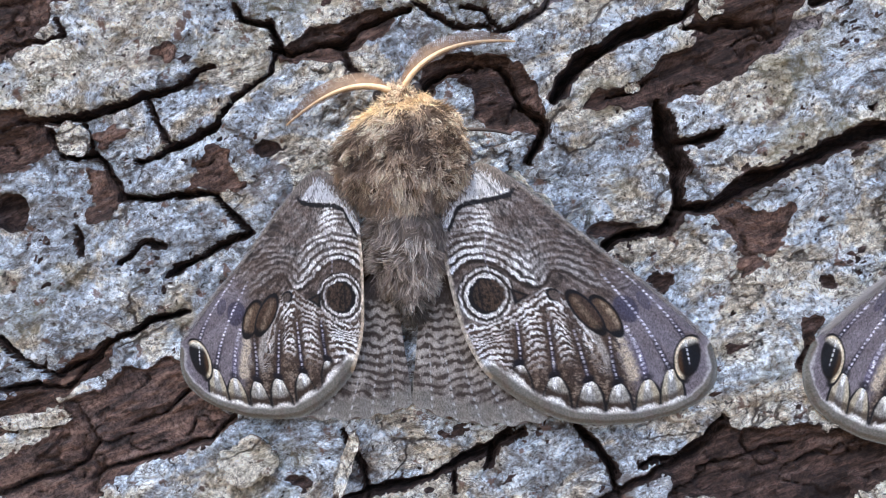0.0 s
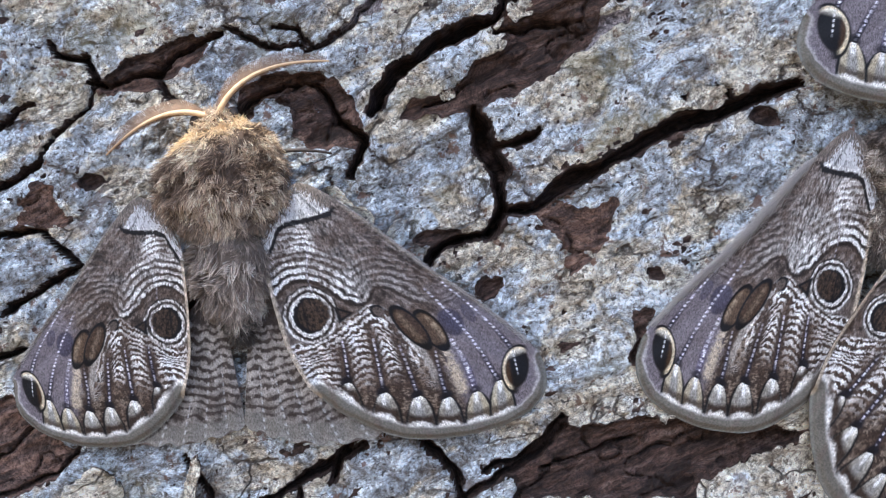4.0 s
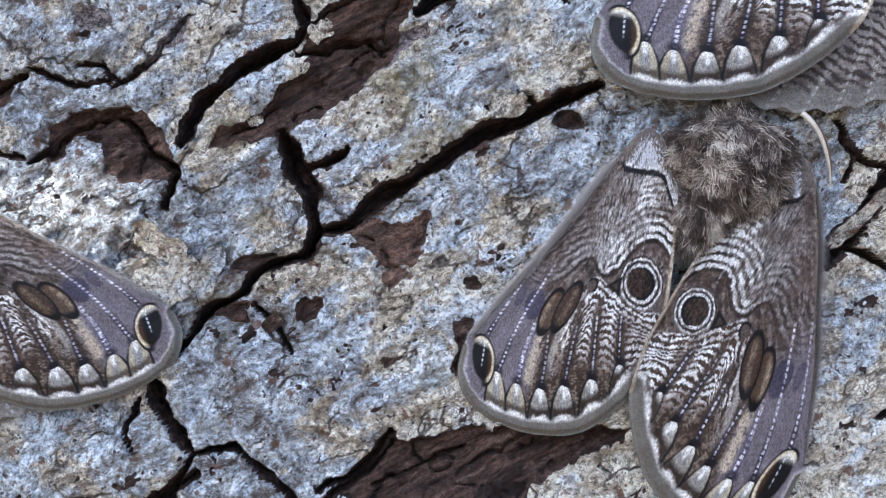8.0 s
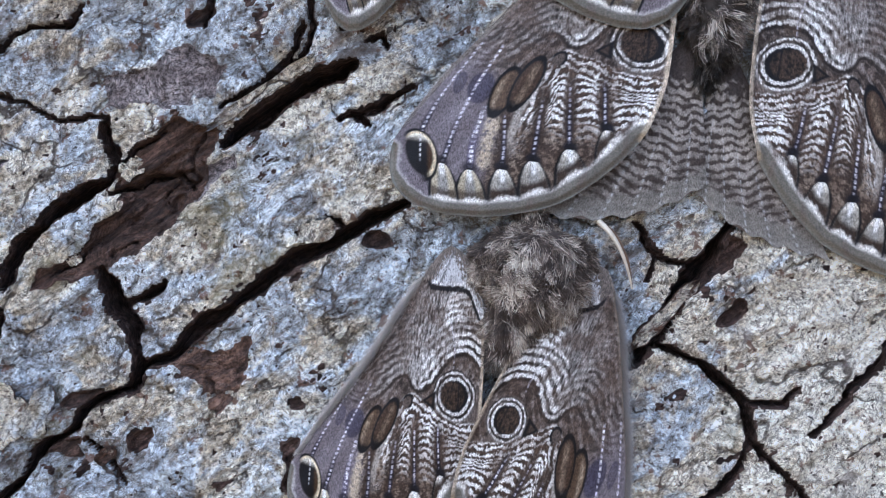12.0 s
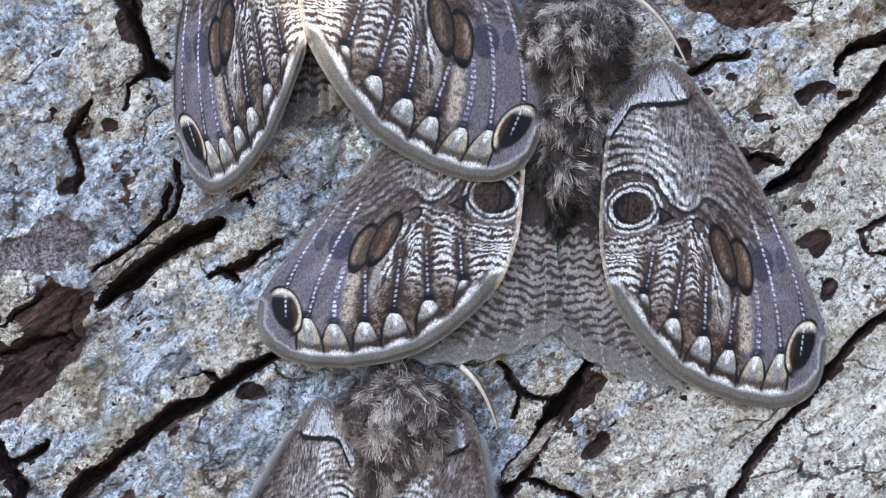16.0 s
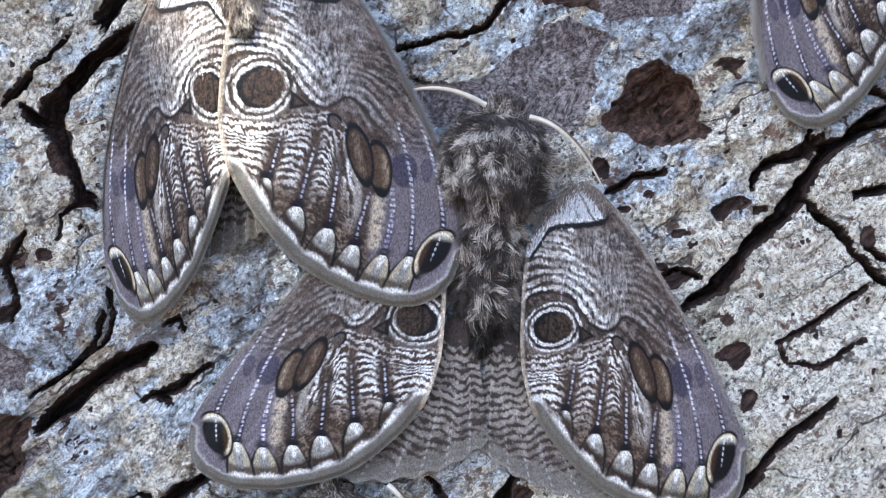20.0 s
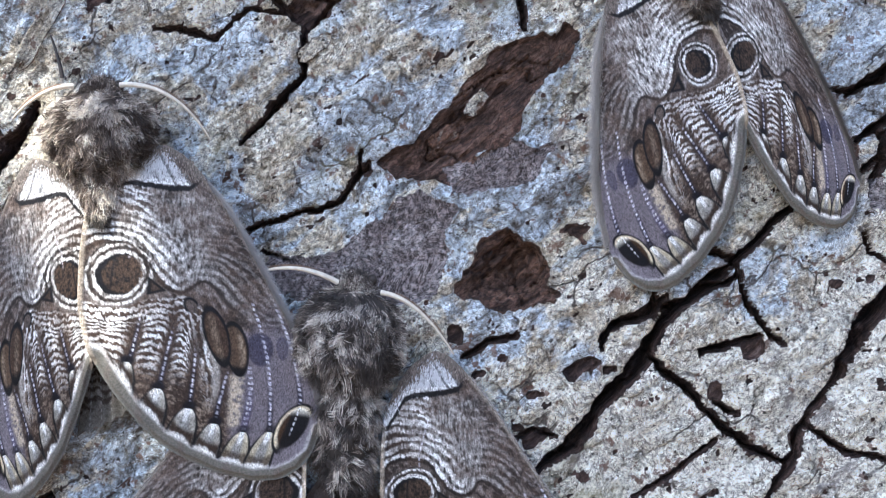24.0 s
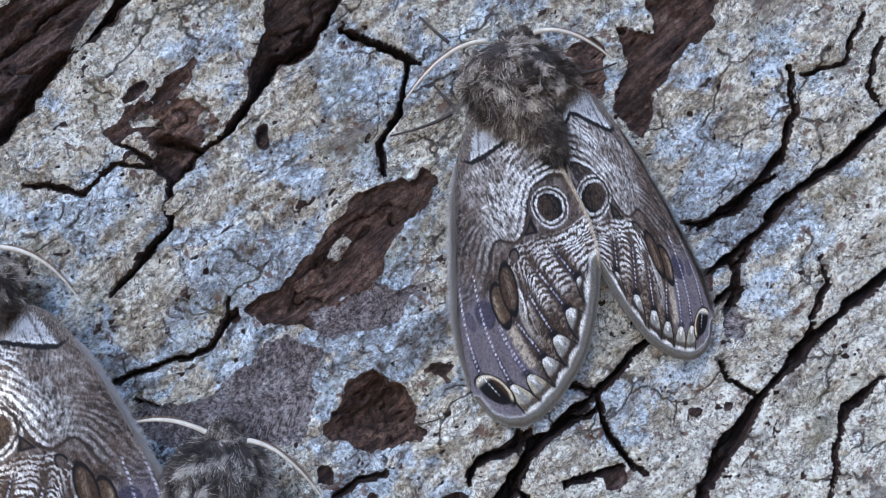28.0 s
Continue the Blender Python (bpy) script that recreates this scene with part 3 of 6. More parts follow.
bare(3, 0.8, (28.2, 30.0), (34.1, 34.4), (39.3, 38.7), (43.9, 44.8), (48.4, 50.8), (46.7, 52.9), (48.0, 56.6), (50.8, 60.2), (56.7, 64.8), (61.3, 68.9), (65.4, 66.8), (69.6, 65.7), (69.2, 60.4), (66.4, 56.3), (64.2, 52.7), (60.1, 48.6), (55.5, 44.3), (50.9, 39.7), (46.3, 35.8), (39.7, 32.7))
bare(1, 0.0, (61.9, 49.9), (65.0, 52.5), (69.3, 58.2), (74.6, 61.3), (74.5, 57.3), (69.6, 54.0), (65.2, 50.6))
bare(1, 0.0, (-1.6, 54.2), (0.0, 57.4), (5.0, 57.1), (4.5, 54.6), (0.9, 52.8))
bare(3.4, 0.85, (34.3, 31.1), (37.7, 34.6), (44.0, 42.3), (48.5, 49.6), (51.2, 54.6), (59.5, 59.2), (68.1, 58.5), (66.5, 54.1), (62.6, 48.4), (56.8, 43.1), (51.0, 38.2), (45.1, 34.2))
bare(0.8, 0.0, (46, 76.9), (55.3, 81.7), (64.3, 85.1), (72.1, 79.5), (70.3, 74), (60, 72), (48, 71.5))
bare(2.2, 0.9, (1.6, 30.2), (7, 32.2), (15.9, 28.2), (19.3, 22.9), (11.4, 21.7), (5.6, 25.6))
bare(3, 0.62, (-9.7, -10.5), (-2.7, -5), (9.8, 2), (5.3, -4.4), (15.1, -12.3), (20, -20.2), (8.2, -18.9), (-3.6, -26.6), (-8.5, -26.9))
bare(2.6, 0.9, (66.2, -39.2), (75.2, -28.5), (89.6, -25.6), (99.1, -22.4), (125.7, -21), (107.1, -32.2), (102.7, -38.6), (66.7, -46.2))
bare(1.2, 0.45, (62.3, 14.4), (71.7, 19.4), (78.3, 20.4), (77.1, 11.8), (69.3, 2.1), (65.6, 2.5), (67.6, 8.7))
bare(1.6, 0.9, (50.8, -4.7), (53.6, -0.3), (56, -0.7), (55.1, -4.4), (52.7, -5.8))
bare(1.6, 0.9, (33.4, -9.7), (34.2, -3.5), (40.3, -3.1), (40.6, -6.7), (36.1, -13.2))
bare(1.5, 0.9, (84.9, -3.4), (87.9, -2), (88.7, -12.9), (85.6, -13.1))
bare(0.9, 0.0, (9.9, 42.4), (15.6, 49), (23.5, 58.7), (22.6, 54.3), (13.5, 44.5))
bare(2.2, 0.9, (172.3, 27.1), (184.3, 44.6), (188.6, 43.5), (179.5, 35.9))
bare(1.6, 0.9, (65.5, 102), (70.1, 105.7), (71.3, 103.7), (67.3, 98.7))
bare(2, 0.9, (78.6, 133.6), (82.6, 134.7), (83.4, 124.2), (80, 121.7), (77.7, 128.4))
bare(2.6, 0.74, (206.8, 127.3), (209.1, 131.6), (211.5, 135.7), (215.4, 141.1), (222.7, 143.2), (225.4, 139.8), (229.9, 137.4), (230.5, 128.8), (231.3, 125.2), (221.4, 121.8), (218.8, 124.5), (210.9, 125.6))
bare(0.8, 0.0, (161.4, 139.4), (180, 140.2), (200.9, 154.9), (209.8, 148.4), (202.7, 130.9), (195.2, 127.4), (176.7, 128.5), (162.3, 133.4))
bare(1.8, 0.74, (192, 162.1), (204.3, 167.9), (214, 175.3), (221.9, 174.8), (224, 165.4), (211.7, 159.5), (208.7, 153.1), (199.6, 156.3))
bare(0.9, 0.0, (211.4, 152.9), (211.7, 159.5), (225.3, 164), (233, 160.9), (230, 154.4), (215.2, 151.4))
bare(1.4, 0.74, (234.8, 140.6), (237.9, 142.5), (241.1, 140.7), (238.4, 138.7))
bare(1.3, 0.9, (238.5, 137.9), (234.5, 139.6), (236.1, 142.2), (240.2, 141.9))
bare(2.4, 0.74, (189.7, 161.6), (204.7, 169), (214.3, 179.2), (225, 186.4), (239.5, 189.2), (241.9, 185.8), (233.8, 176.9), (224, 165.3), (214.7, 158.6), (209.2, 159.3), (205.8, 154.8), (196.1, 155.9))
bare(0.9, 0.0, (207.6, 151.7), (208.9, 157.2), (220.5, 160.1), (231, 162.4), (229, 154.1), (216.8, 152.1))
bare(0.8, 0.0, (173.8, 131.9), (199.9, 152), (210, 147.9), (203.3, 127), (187.1, 126.1))
bare(2.8, 0.74, (206.7, 125.9), (213.9, 139.1), (221.4, 143.1), (230.7, 136.3), (230.6, 123.7), (222.4, 121.9), (213.6, 124.4))
bare(1.4, 0.74, (234.4, 140.1), (237.4, 141.9), (240.8, 140.7), (237.7, 138.3))
bare(2.2, 0.74, (291, 221.2), (301.1, 216.3), (300.9, 226.1), (318.2, 226.9), (316.8, 218.5), (306.2, 211.1), (298.6, 202), (293.8, 191.8), (289.7, 198.7), (293.7, 211.9))
bare(1.3, 0.74, (159.2, 209.4), (166.5, 211), (174.1, 216.5), (179.6, 221.5), (185.5, 223.4), (185.7, 219.4), (178.8, 214.8), (173, 210.2), (163.9, 207))
bare(1.4, 0.45, (172.2, 211.7), (185.8, 214), (190.1, 208.2), (181.3, 198.6), (173.2, 202.4))
bare(5, 0.9, (205.7, 239.9), (223.9, 237.8), (218.2, 225.6), (205.2, 222.8), (196.9, 212.4), (204.4, 228.6))
bare(1.2, 0.45, (279.8, 217), (285.7, 219.2), (288.6, 207.4), (283.3, 199.5), (275.9, 208.9))
bare(1.2, 0.45, (301, 157.6), (308.1, 158.2), (307.4, 152.6), (301.7, 151.9))
bare(1, 0.0, (311, 147.2), (314.8, 143.2), (312.9, 139.2), (310.3, 140.9))
bare(3, 0.9, (127.6, 234.6), (149.1, 252.1), (170.7, 249.6), (168.2, 239.2), (153.6, 228.8), (145.9, 222.6), (136.2, 211), (124.1, 202.5))
bare(5.2, 0.6, (211, 127.1), (214.3, 133.4), (219.6, 138.1), (222, 142.6), (226.1, 138.3), (229.6, 136.7), (230.3, 130.9), (227.6, 126.7), (221.6, 124.9), (215.9, 125.3))

pit(-85.6, -19.5, 3.9, 3.9, -13, 4)
pit(-34.5, 6.5, 2.9, 1.8, 17, 2)
pit(-12.4, -61.5, 2.6, 1.3, -13, 1.5)
pit(54.1, -2.1, 3.4, 1.8, 41, 2.5)
pit(88.5, 6.8, 1.7, 1.3, -4, 1.5)
pit(41.5, 6.2, 4.9, 1.6, 21, 2)
pit(0.3, 55.9, 2.3, 1.3, -4, 1.2)
pit(105.9, 42.3, 3.1, 1.6, 6, 2)
pit(95, 42.9, 1.6, 1.3, -4, 1.2)
pit(184.9, 27.3, 4.4, 1.8, 39, 2.2)
pit(65.7, 90.8, 3.6, 1.8, 44, 2)
pit(98, 89.1, 1.8, 1.3, -1, 1.5)
pit(147.6, 82.3, 2.3, 1.6, -1, 1.2)
pit(236, 106.9, 4.2, 2.3, 32, 2.5)
pit(224.9, 101.5, 1.6, 1, 2, 1.2)
pit(224, 91.8, 3.6, 2.1, 32, 2.2)
pit(236.4, 73.4, 2.6, 3.1, -28, 1.5)
pit(75.2, 104, 1.8, 1.2, 2, 1.2)
pit(206.6, 118.7, 2.1, 1.6, 2, 1.3)
pit(220.2, 94.5, 1.7, 1, 2, 1)
pit(234.9, 81.3, 1.8, 1.2, 3, 1)
pit(235.8, 106.8, 3.4, 1.8, 23, 2.2)
pit(238, 61.5, 1.8, 2.3, -17, 1.5)
pit(236.5, 106.2, 2.9, 2.1, 23, 2)
pit(243.1, 106.5, 1.8, 1.3, 3, 1.5)
pit(277.7, 109, 2.3, 1.6, 43, 1.6)
pit(235, 81.7, 1.3, 0.9, 3, 1)
pit(233.9, 73.8, 2.9, 1.6, 23, 1.6)
pit(267.9, 99, 1.3, 0.9, 3, 1)
pit(237.9, 62.2, 1.8, 2.6, -17, 1.4)
pit(211.3, 108, 1.6, 0.9, 3, 1.2)
pit(217.5, 111.4, 1.3, 0.9, 3, 1)
pit(224.9, 101.6, 1.3, 0.9, 3, 1)
pit(237.8, 108.1, 3.4, 2.1, 25, 2)
pit(277.1, 109.1, 2.3, 1.7, 35, 1.6)
pit(224.2, 101.5, 1.6, 1, 5, 1.2)
pit(211.1, 108, 1.2, 0.9, 5, 1.2)
pit(206.4, 117.4, 2.1, 1.6, 5, 1.4)
pit(267.9, 98.9, 1.6, 2.3, -25, 1.2)
pit(308, 122.2, 1.2, 0.9, 5, 1)
pit(200.8, 202.7, 1.8, 3.1, -13, 2)
pit(311.9, 142.9, 2.6, 1.8, 7, 1.4)
pit(300.1, 122.4, 1.6, 1.2, 7, 1)
pit(277.8, 108.2, 2.9, 1.8, 47, 1.5)
pit(178.9, 202.4, 3.4, 2.3, 7, 2.5)
pit(170.8, 218.3, 3.9, 1.8, 37, 1.3)
pit(202.1, 146.8, 2.1, 1.3, 7, 1.2)

# relief of the plates: swellings, scaly ledges along the grain, crust
swell = 1.6 * fbm(ga / 34, gb / 20, 8, 3)
ledge = 2.4 * fbm(ga / 20, gb / 9, 4, 5, 0.62)
ledge = 0.6 * np.floor(ledge / 0.6) + 0.6 * smooth01(0.75, 1.0, ledge / 0.6 - np.floor(ledge / 0.6))
grit = 0.62 * fbm(ga / 2.9, gb / 2.1, 6, 4, 0.7)
pock = np.maximum(0, fbm(gu / 2.4, gv / 2.4, 9, 3) - 0.46) * 3.2
crusty = 1 - smooth01(0.3, 0.9, bare_at)
relief = swell + (1.0 * ledge + grit - pock) * (0.25 + 0.75 * crusty) - dig
fibre = 0.5 * fbm(ga / 12, gb / 1.1, 10, 3) * (1 - crusty) * smooth01(0.1, 0.5, raw_at)
relief = relief + fibre
bare_at = np.maximum(bare_at, smooth01(0.74, 0.88, fbm(ga / 8, gb / 5, 11, 5, 0.66) * 1.15 + 0.1 - 0.10 * smooth01(185, 245, gu)))
bare_at = np.maximum(bare_at, smooth01(0.2, 0.5, pock))
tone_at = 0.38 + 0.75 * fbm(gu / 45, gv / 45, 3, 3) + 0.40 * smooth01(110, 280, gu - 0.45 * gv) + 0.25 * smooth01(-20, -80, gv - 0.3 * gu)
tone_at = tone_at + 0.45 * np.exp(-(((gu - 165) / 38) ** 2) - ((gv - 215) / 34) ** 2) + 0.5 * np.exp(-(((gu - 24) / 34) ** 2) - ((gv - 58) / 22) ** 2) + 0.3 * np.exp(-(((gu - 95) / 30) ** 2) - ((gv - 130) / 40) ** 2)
# lower right: cream crust, with soft sunlight put into its tone as well
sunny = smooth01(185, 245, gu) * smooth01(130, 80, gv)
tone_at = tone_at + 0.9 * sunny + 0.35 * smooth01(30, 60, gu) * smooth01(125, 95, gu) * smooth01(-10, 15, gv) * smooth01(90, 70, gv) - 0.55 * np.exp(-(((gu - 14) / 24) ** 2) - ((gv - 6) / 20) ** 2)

# plates: pieces of crust walled off by cracks; what lies deep between them is the inner bark
coarse = 4
cs = split[::coarse, ::coarse]
core = cs > 1.3
label_of = np.zeros(cs.shape, int)
count = 0
for i, j in zip(*np.nonzero(core)):
    if label_of[i, j]:
        continue
    count += 1
    stack = [(i, j)]
    label_of[i, j] = count
    while stack:
        a, b = stack.pop()
        for p, q in ((a + 1, b), (a - 1, b), (a, b + 1), (a, b - 1)):
            if 0 <= p < cs.shape[0] and 0 <= q < cs.shape[1] and core[p, q] and not label_of[p, q]:
                label_of[p, q] = count
                stack.append((p, q))
# very large pieces part along weak lines across the grain
big = np.bincount(label_of.ravel()) > 5200
ca, cb = ga[::coarse, ::coarse], gb[::coarse, ::coarse]
cell = np.floor(ca / 62 + 0.4 * fbm(ca / 30, cb / 30, 2, 2)) * 100 + np.floor(cb / 44 + 0.4 * fbm(ca / 30, cb / 30, 6, 2))
label_of = np.where(big[label_of] & (label_of > 0), label_of * 100000 + (cell - cell.min()).astype(int) + 1, label_of)
for _ in range(14):
    grow = label_of.copy()
    for s, ax in ((1, 0), (-1, 0), (1, 1), (-1, 1)):
        r = np.roll(label_of, s, ax)
        grow = np.where((grow == 0) & (r > 0), r, grow)
    label_of = grow
plate_of = np.kron(label_of, np.ones((coarse, coarse), int))[: nv - 1, : nu - 1]
cu, cv = gu[:-1, :-1], gv[:-1, :-1]
seen_band = np.abs(-cu * 0.60 + cv * 0.80 + 12) < 140
deep = (dig[:-1, :-1] + dig[1:, 1:]) / 2 > 3.2
plate_of = np.where(deep, -1, plate_of)
plate_of = np.where(seen_band, plate_of, -2)

trunk = tagged(new("tree_trunk"), "old tree trunk with cracked grey lichen-crusted bark", "tree trunk", kind="structure")
trunk.matrix_basis = pose(0, 0, 1.3, 90, 0, 0)
vert_id = np.arange(nu * nv).reshape(nv, nu)
flat = np.stack([gu * MM, gv * MM, relief * MM], -1).reshape(-1, 3)


def bark_piece(name, cells, label=""):
    i, j = np.nonzero(cells)
    quads = np.stack([vert_id[i, j], vert_id[i, j + 1], vert_id[i + 1, j + 1], vert_id[i + 1, j]], -1)
    used, packed = np.unique(quads, return_inverse=True)
    ob = link_mesh(name, flat[used], packed.reshape(-1, 4), BARK, trunk, True, None, label)
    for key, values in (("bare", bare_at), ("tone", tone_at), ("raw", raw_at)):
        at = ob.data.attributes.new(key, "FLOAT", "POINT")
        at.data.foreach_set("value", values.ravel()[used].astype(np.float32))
    return ob


bark_piece("inner_bark", plate_of == -1, "dark brown fibrous inner bark deep in the cracks")
for k in np.unique(plate_of):
    if k > 0:
        bark_piece("bark_plate", plate_of == k)
bark_piece("inner_bark", plate_of == 0)


def trunk_body():
    """The rest of the leaning trunk: a flattened round body from the ground upwards, behind the plates."""
    bm = bmesh.new()
    rows = []
    ax = Vector((GC, GS, 0))
    across = Vector((-GS, GC, 0))
    for k in range(40):
        s = -2.4 + k * 0.115
        ring = []
        for a in range(72):
            t = a / 72 * math.tau
            c, d = math.cos(t), math.sin(t)
            x = 0.46 * math.copysign(abs(c) ** 0.55, c)
            z = 0.40 * math.copysign(abs(d) ** 0.55, d)
            r = 1 + 0.03 * noise.noise(Vector((s * 3, c * 2, d * 2)))
            p = Vector((0.13, 0.085, 0)) + ax * s + across * x * r + Vector((0, 0, -0.416 + z))
            ring.append(bm.verts.new(p))
        rows.append(ring)
    for a, b in zip(rows, rows[1:]):
        for k in range(72):
            bm.faces.new((a[k], a[(k + 1) % 72], b[(k + 1) % 72], b[k]))
    bm.faces.new(rows[-1])
    me = bpy.data.meshes.new("trunk_core")
    bm.to_mesh(me)
    me.materials.append(BARK)
    for p in me.polygons:
        p.use_smooth = True
    at = me.attributes.new("bare", "FLOAT", "POINT")
    at.data.foreach_set("value", np.array([0.34 + 0.22 * noise.noise(v.co * 9) for v in me.vertices], dtype=np.float32))
    at = me.attributes.new("raw", "FLOAT", "POINT")
    at.data.foreach_set("value", np.full(len(me.vertices), 1.0, dtype=np.float32))
    at = me.attributes.new("tone", "FLOAT", "POINT")
    at.data.foreach_set("value", np.full(len(me.vertices), 0.5, dtype=np.float32))
    ob = new("trunk_core", me)
    ob.parent = trunk


trunk_body()

bm = bmesh.new()
bmesh.ops.create_grid(bm, x_segments=60, y_segments=60, size=400)
for v in bm.verts:
    v.co.z = 0.04 * noise.noise(v.co * 0.05)
me = bpy.data.meshes.new("ground")
bm.to_mesh(me)
me.materials.append(SOIL)
tagged(new("ground", me), "brown leaf-littered ground", "ground", kind="structure")



def grid_faces(rows, cols):
    ids = np.arange(rows * cols).reshape(rows, cols)
    return np.stack([ids[:-1, :-1], ids[:-1, 1:], ids[1:, 1:], ids[1:, :-1]], -1).reshape(-1, 4)


# ---- loose flakes of bark, curling off the plates ----
def bark_flake(u, v, length, width, turn, lift, curl, bare_value=0.2):
    """A torn sheet of crust, mm: it lies on the bark along 'turn' and curls up at one side."""
    rows, cols = 25, 15
    a, c = np.meshgrid(np.linspace(-0.5, 0.5, rows), np.linspace(-0.5, 0.5, cols), indexing="ij")
    k = u * 0.37 + v * 0.11
    edge = 1 + 0.4 * fbm(a * 4 + k, np.sign(c) * 3 + k, 3, 4, 0.7)
    x = a * length * (1 + 0.25 * fbm(c * 5 + k, np.sign(a) * 2 + k, 5, 4, 0.7))
    y = c * width * edge * np.sqrt(np.clip(1.05 - (2 * a) ** 6, 0.1, 1))
    h = lift + curl * np.clip(c + 0.5, 0, 1) ** 2 + 0.5 * fbm(a * 6 + k, c * 4, 7, 3)
    cs, sn = math.cos(radians(turn)), math.sin(radians(turn))
    bi = np.clip(((v + x * sn + y * cs - V0) / STEP).astype(int), 0, nv - 1)
    bj = np.clip(((u + x * cs - y * sn - U0) / STEP).astype(int), 0, nu - 1)
    h = h + (np.percentile(relief[bi, bj], 75) if lift > 0 else 0.0)
    top = np.stack([(u + x * cs - y * sn) * MM, (v + x * sn + y * cs) * MM, h * MM], -1).reshape(-1, 3)
    low = top.copy()
    low[:, 2] -= 0.5 * MM
    n = rows * cols
    ids = np.arange(n).reshape(rows, cols)
    ring = np.concatenate([ids[0], ids[1:, -1], ids[-1, -2::-1], ids[-2:0:-1, 0]])
    nxt = np.roll(ring, -1)
    rim = np.stack([ring, ring + n, nxt + n, nxt], -1)
    ob = link_mesh("bark_flake", np.vstack([top, low]), np.vstack([grid_faces(rows, cols), grid_faces(rows, cols)[:, ::-1] + n, rim]), BARK, trunk, True)
    edge_bare = np.clip(bare_value + 0.22 * smooth01(0.42, 0.5, np.maximum(np.abs(a), np.abs(c))), 0, 1).ravel()
    for key, val in (("bare", np.concatenate([edge_bare, np.ones(n)])), ("tone", np.full(2 * n, 0.75)), ("raw", np.full(2 * n, 0.5))):
        at = ob.data.attributes.new(key, "FLOAT", "POINT")
        at.data.foreach_set("value", val.astype(np.float32))


bark_flake(21.6, 8.6, 13, 6, -24, 0.5, 3.4, 0.1)
bark_flake(32.3, 3.6, 12.5, 4.6, 72, 0.6, 3, 0.12)
bark_flake(51.3, 57.4, 5.2, 3.8, 30, -1.6, 0.4, 0.1)
bark_flake(38.8, 36.9, 3.2, 2.2, 30, -1.6, 0.4, 0.1)
bark_flake(-70, -62.1, 16.2, 3.4, 19, 1, 0.6, 0.05)
bark_flake(-22.8, -59.6, 11.7, 9.1, 47, 0.8, 1.5, 0.1)
bark_flake(-2, -55.2, 14.3, 2.9, -93, 0.8, 1.5, 0.2)
bark_flake(79.9, 74.3, 27.9, 2.2, 35, 0.2, 1, 0.1)
bark_flake(169.2, 27, 19.5, 3.4, 47, -0.5, 1, 0.35)
bark_flake(24, 0.5, 15, 9, 28, 0.5, 1.2, 0.1)
bark_flake(162.2, 236.3, 16.9, 2.6, 49, 0.5, 1.5, 0.1)
bark_flake(216.4, 173.3, 7.8, 3.4, 47, -1.6, 0.8, 0.35)
bark_flake(207.8, 165.8, 7.8, 3.9, 27, -1.6, 0.8, 0.5)
bark_flake(218.8, 144.8, 6.5, 2.6, 17, -0.4, 0.8, 0.2)
bark_flake(113.9, 199.7, 19.5, 3.4, 55, 0.3, 2, 0.1)
bark_flake(84.7, 150.1, 19.5, 6.5, 43, 0.2, 1.2, 0.2)
bark_flake(235.9, 104.4, 5.2, 2.3, 42, 0.3, 1.2, 0.1)
bark_flake(92.6, 44.2, 8.1, 4.4, 14, 0.2, 0.8, 0.1)
bark_flake(237.6, 182.1, 9.1, 3.9, 50, 0.2, 1.2, 0.6)
bark_flake(-75.4, -0.9, 7.2, 6.5, -3, 0.5, 0.6, 0.05)
bark_flake(46.7, -6.3, 5.2, 3.2, 36, -0.6, 0.6, 0.5)
bark_flake(178.9, 189.7, 9.1, 3.4, 32, 0.2, 1.4, 0.2)
bark_flake(345.8, 173.6, 7.8, 5.2, 52, 0.3, 1, 0.1)

# ---- moths ----
WHITE, BROWN, DARK, BLACK = (0.88, 0.87, 0.86), (0.085, 0.056, 0.042), (0.032, 0.022, 0.018), (0.009, 0.008, 0.012)
TAUPE, LILAC, FRINGE = (0.155, 0.122, 0.106), (0.20, 0.178, 0.208), (0.165, 0.152, 0.13)
INNER = [(118, -60), (90, -48), (60, -22), (36, 16), (18, 55), (8, 110), (2, 180), (0, 260), (8, 315), (22, 362)]
MARGIN = [(22, 362), (50, 408), (88, 455), (135, 500), (190, 530), (250, 552), (310, 562), (355, 556), (388, 532), (405, 495), (409, 445)]
COSTA = [(118, -60), (144, -46), (176, -10), (210, 38), (248, 102), (295, 185), (340, 262), (378, 345), (400, 405), (409, 445)]
ARCHES = [(78, 360), (131, 403), (185, 434), (231, 459), (281, 471), (326, 467)]
# veins as (y, x) from their start to the arches
VEINS = [[(268, 97), (300, 92), (330, 87), (358, 80)], [(282, 150), (330, 143), (370, 137), (401, 132)], [(315, 188), (350, 188), (400, 187), (432, 186)], [(352, 243), (380, 239), (420, 234), (457, 232)],
         [(335, 276), (380, 282), (420, 284), (469, 281)], [(215, 266), (300, 296), (380, 315), (465, 326)], [(205, 296), (290, 334), (360, 358), (425, 372)], [(60, 98), (90, 90), (120, 80), (132, 76)]]


def paint(col, mask, colour):
    return col + (np.array(colour) - col) * np.clip(mask, 0, 1)[..., None]


def mixed(a, b, t):
    return tuple(p + (q - p) * t for p, q in zip(a, b))


def stripe(s, centre, half, soft=1.6):
    """1 inside a line of the half width round the centre of s."""
    return smooth01(half + soft, half - soft * 0.6, np.abs(s - centre))


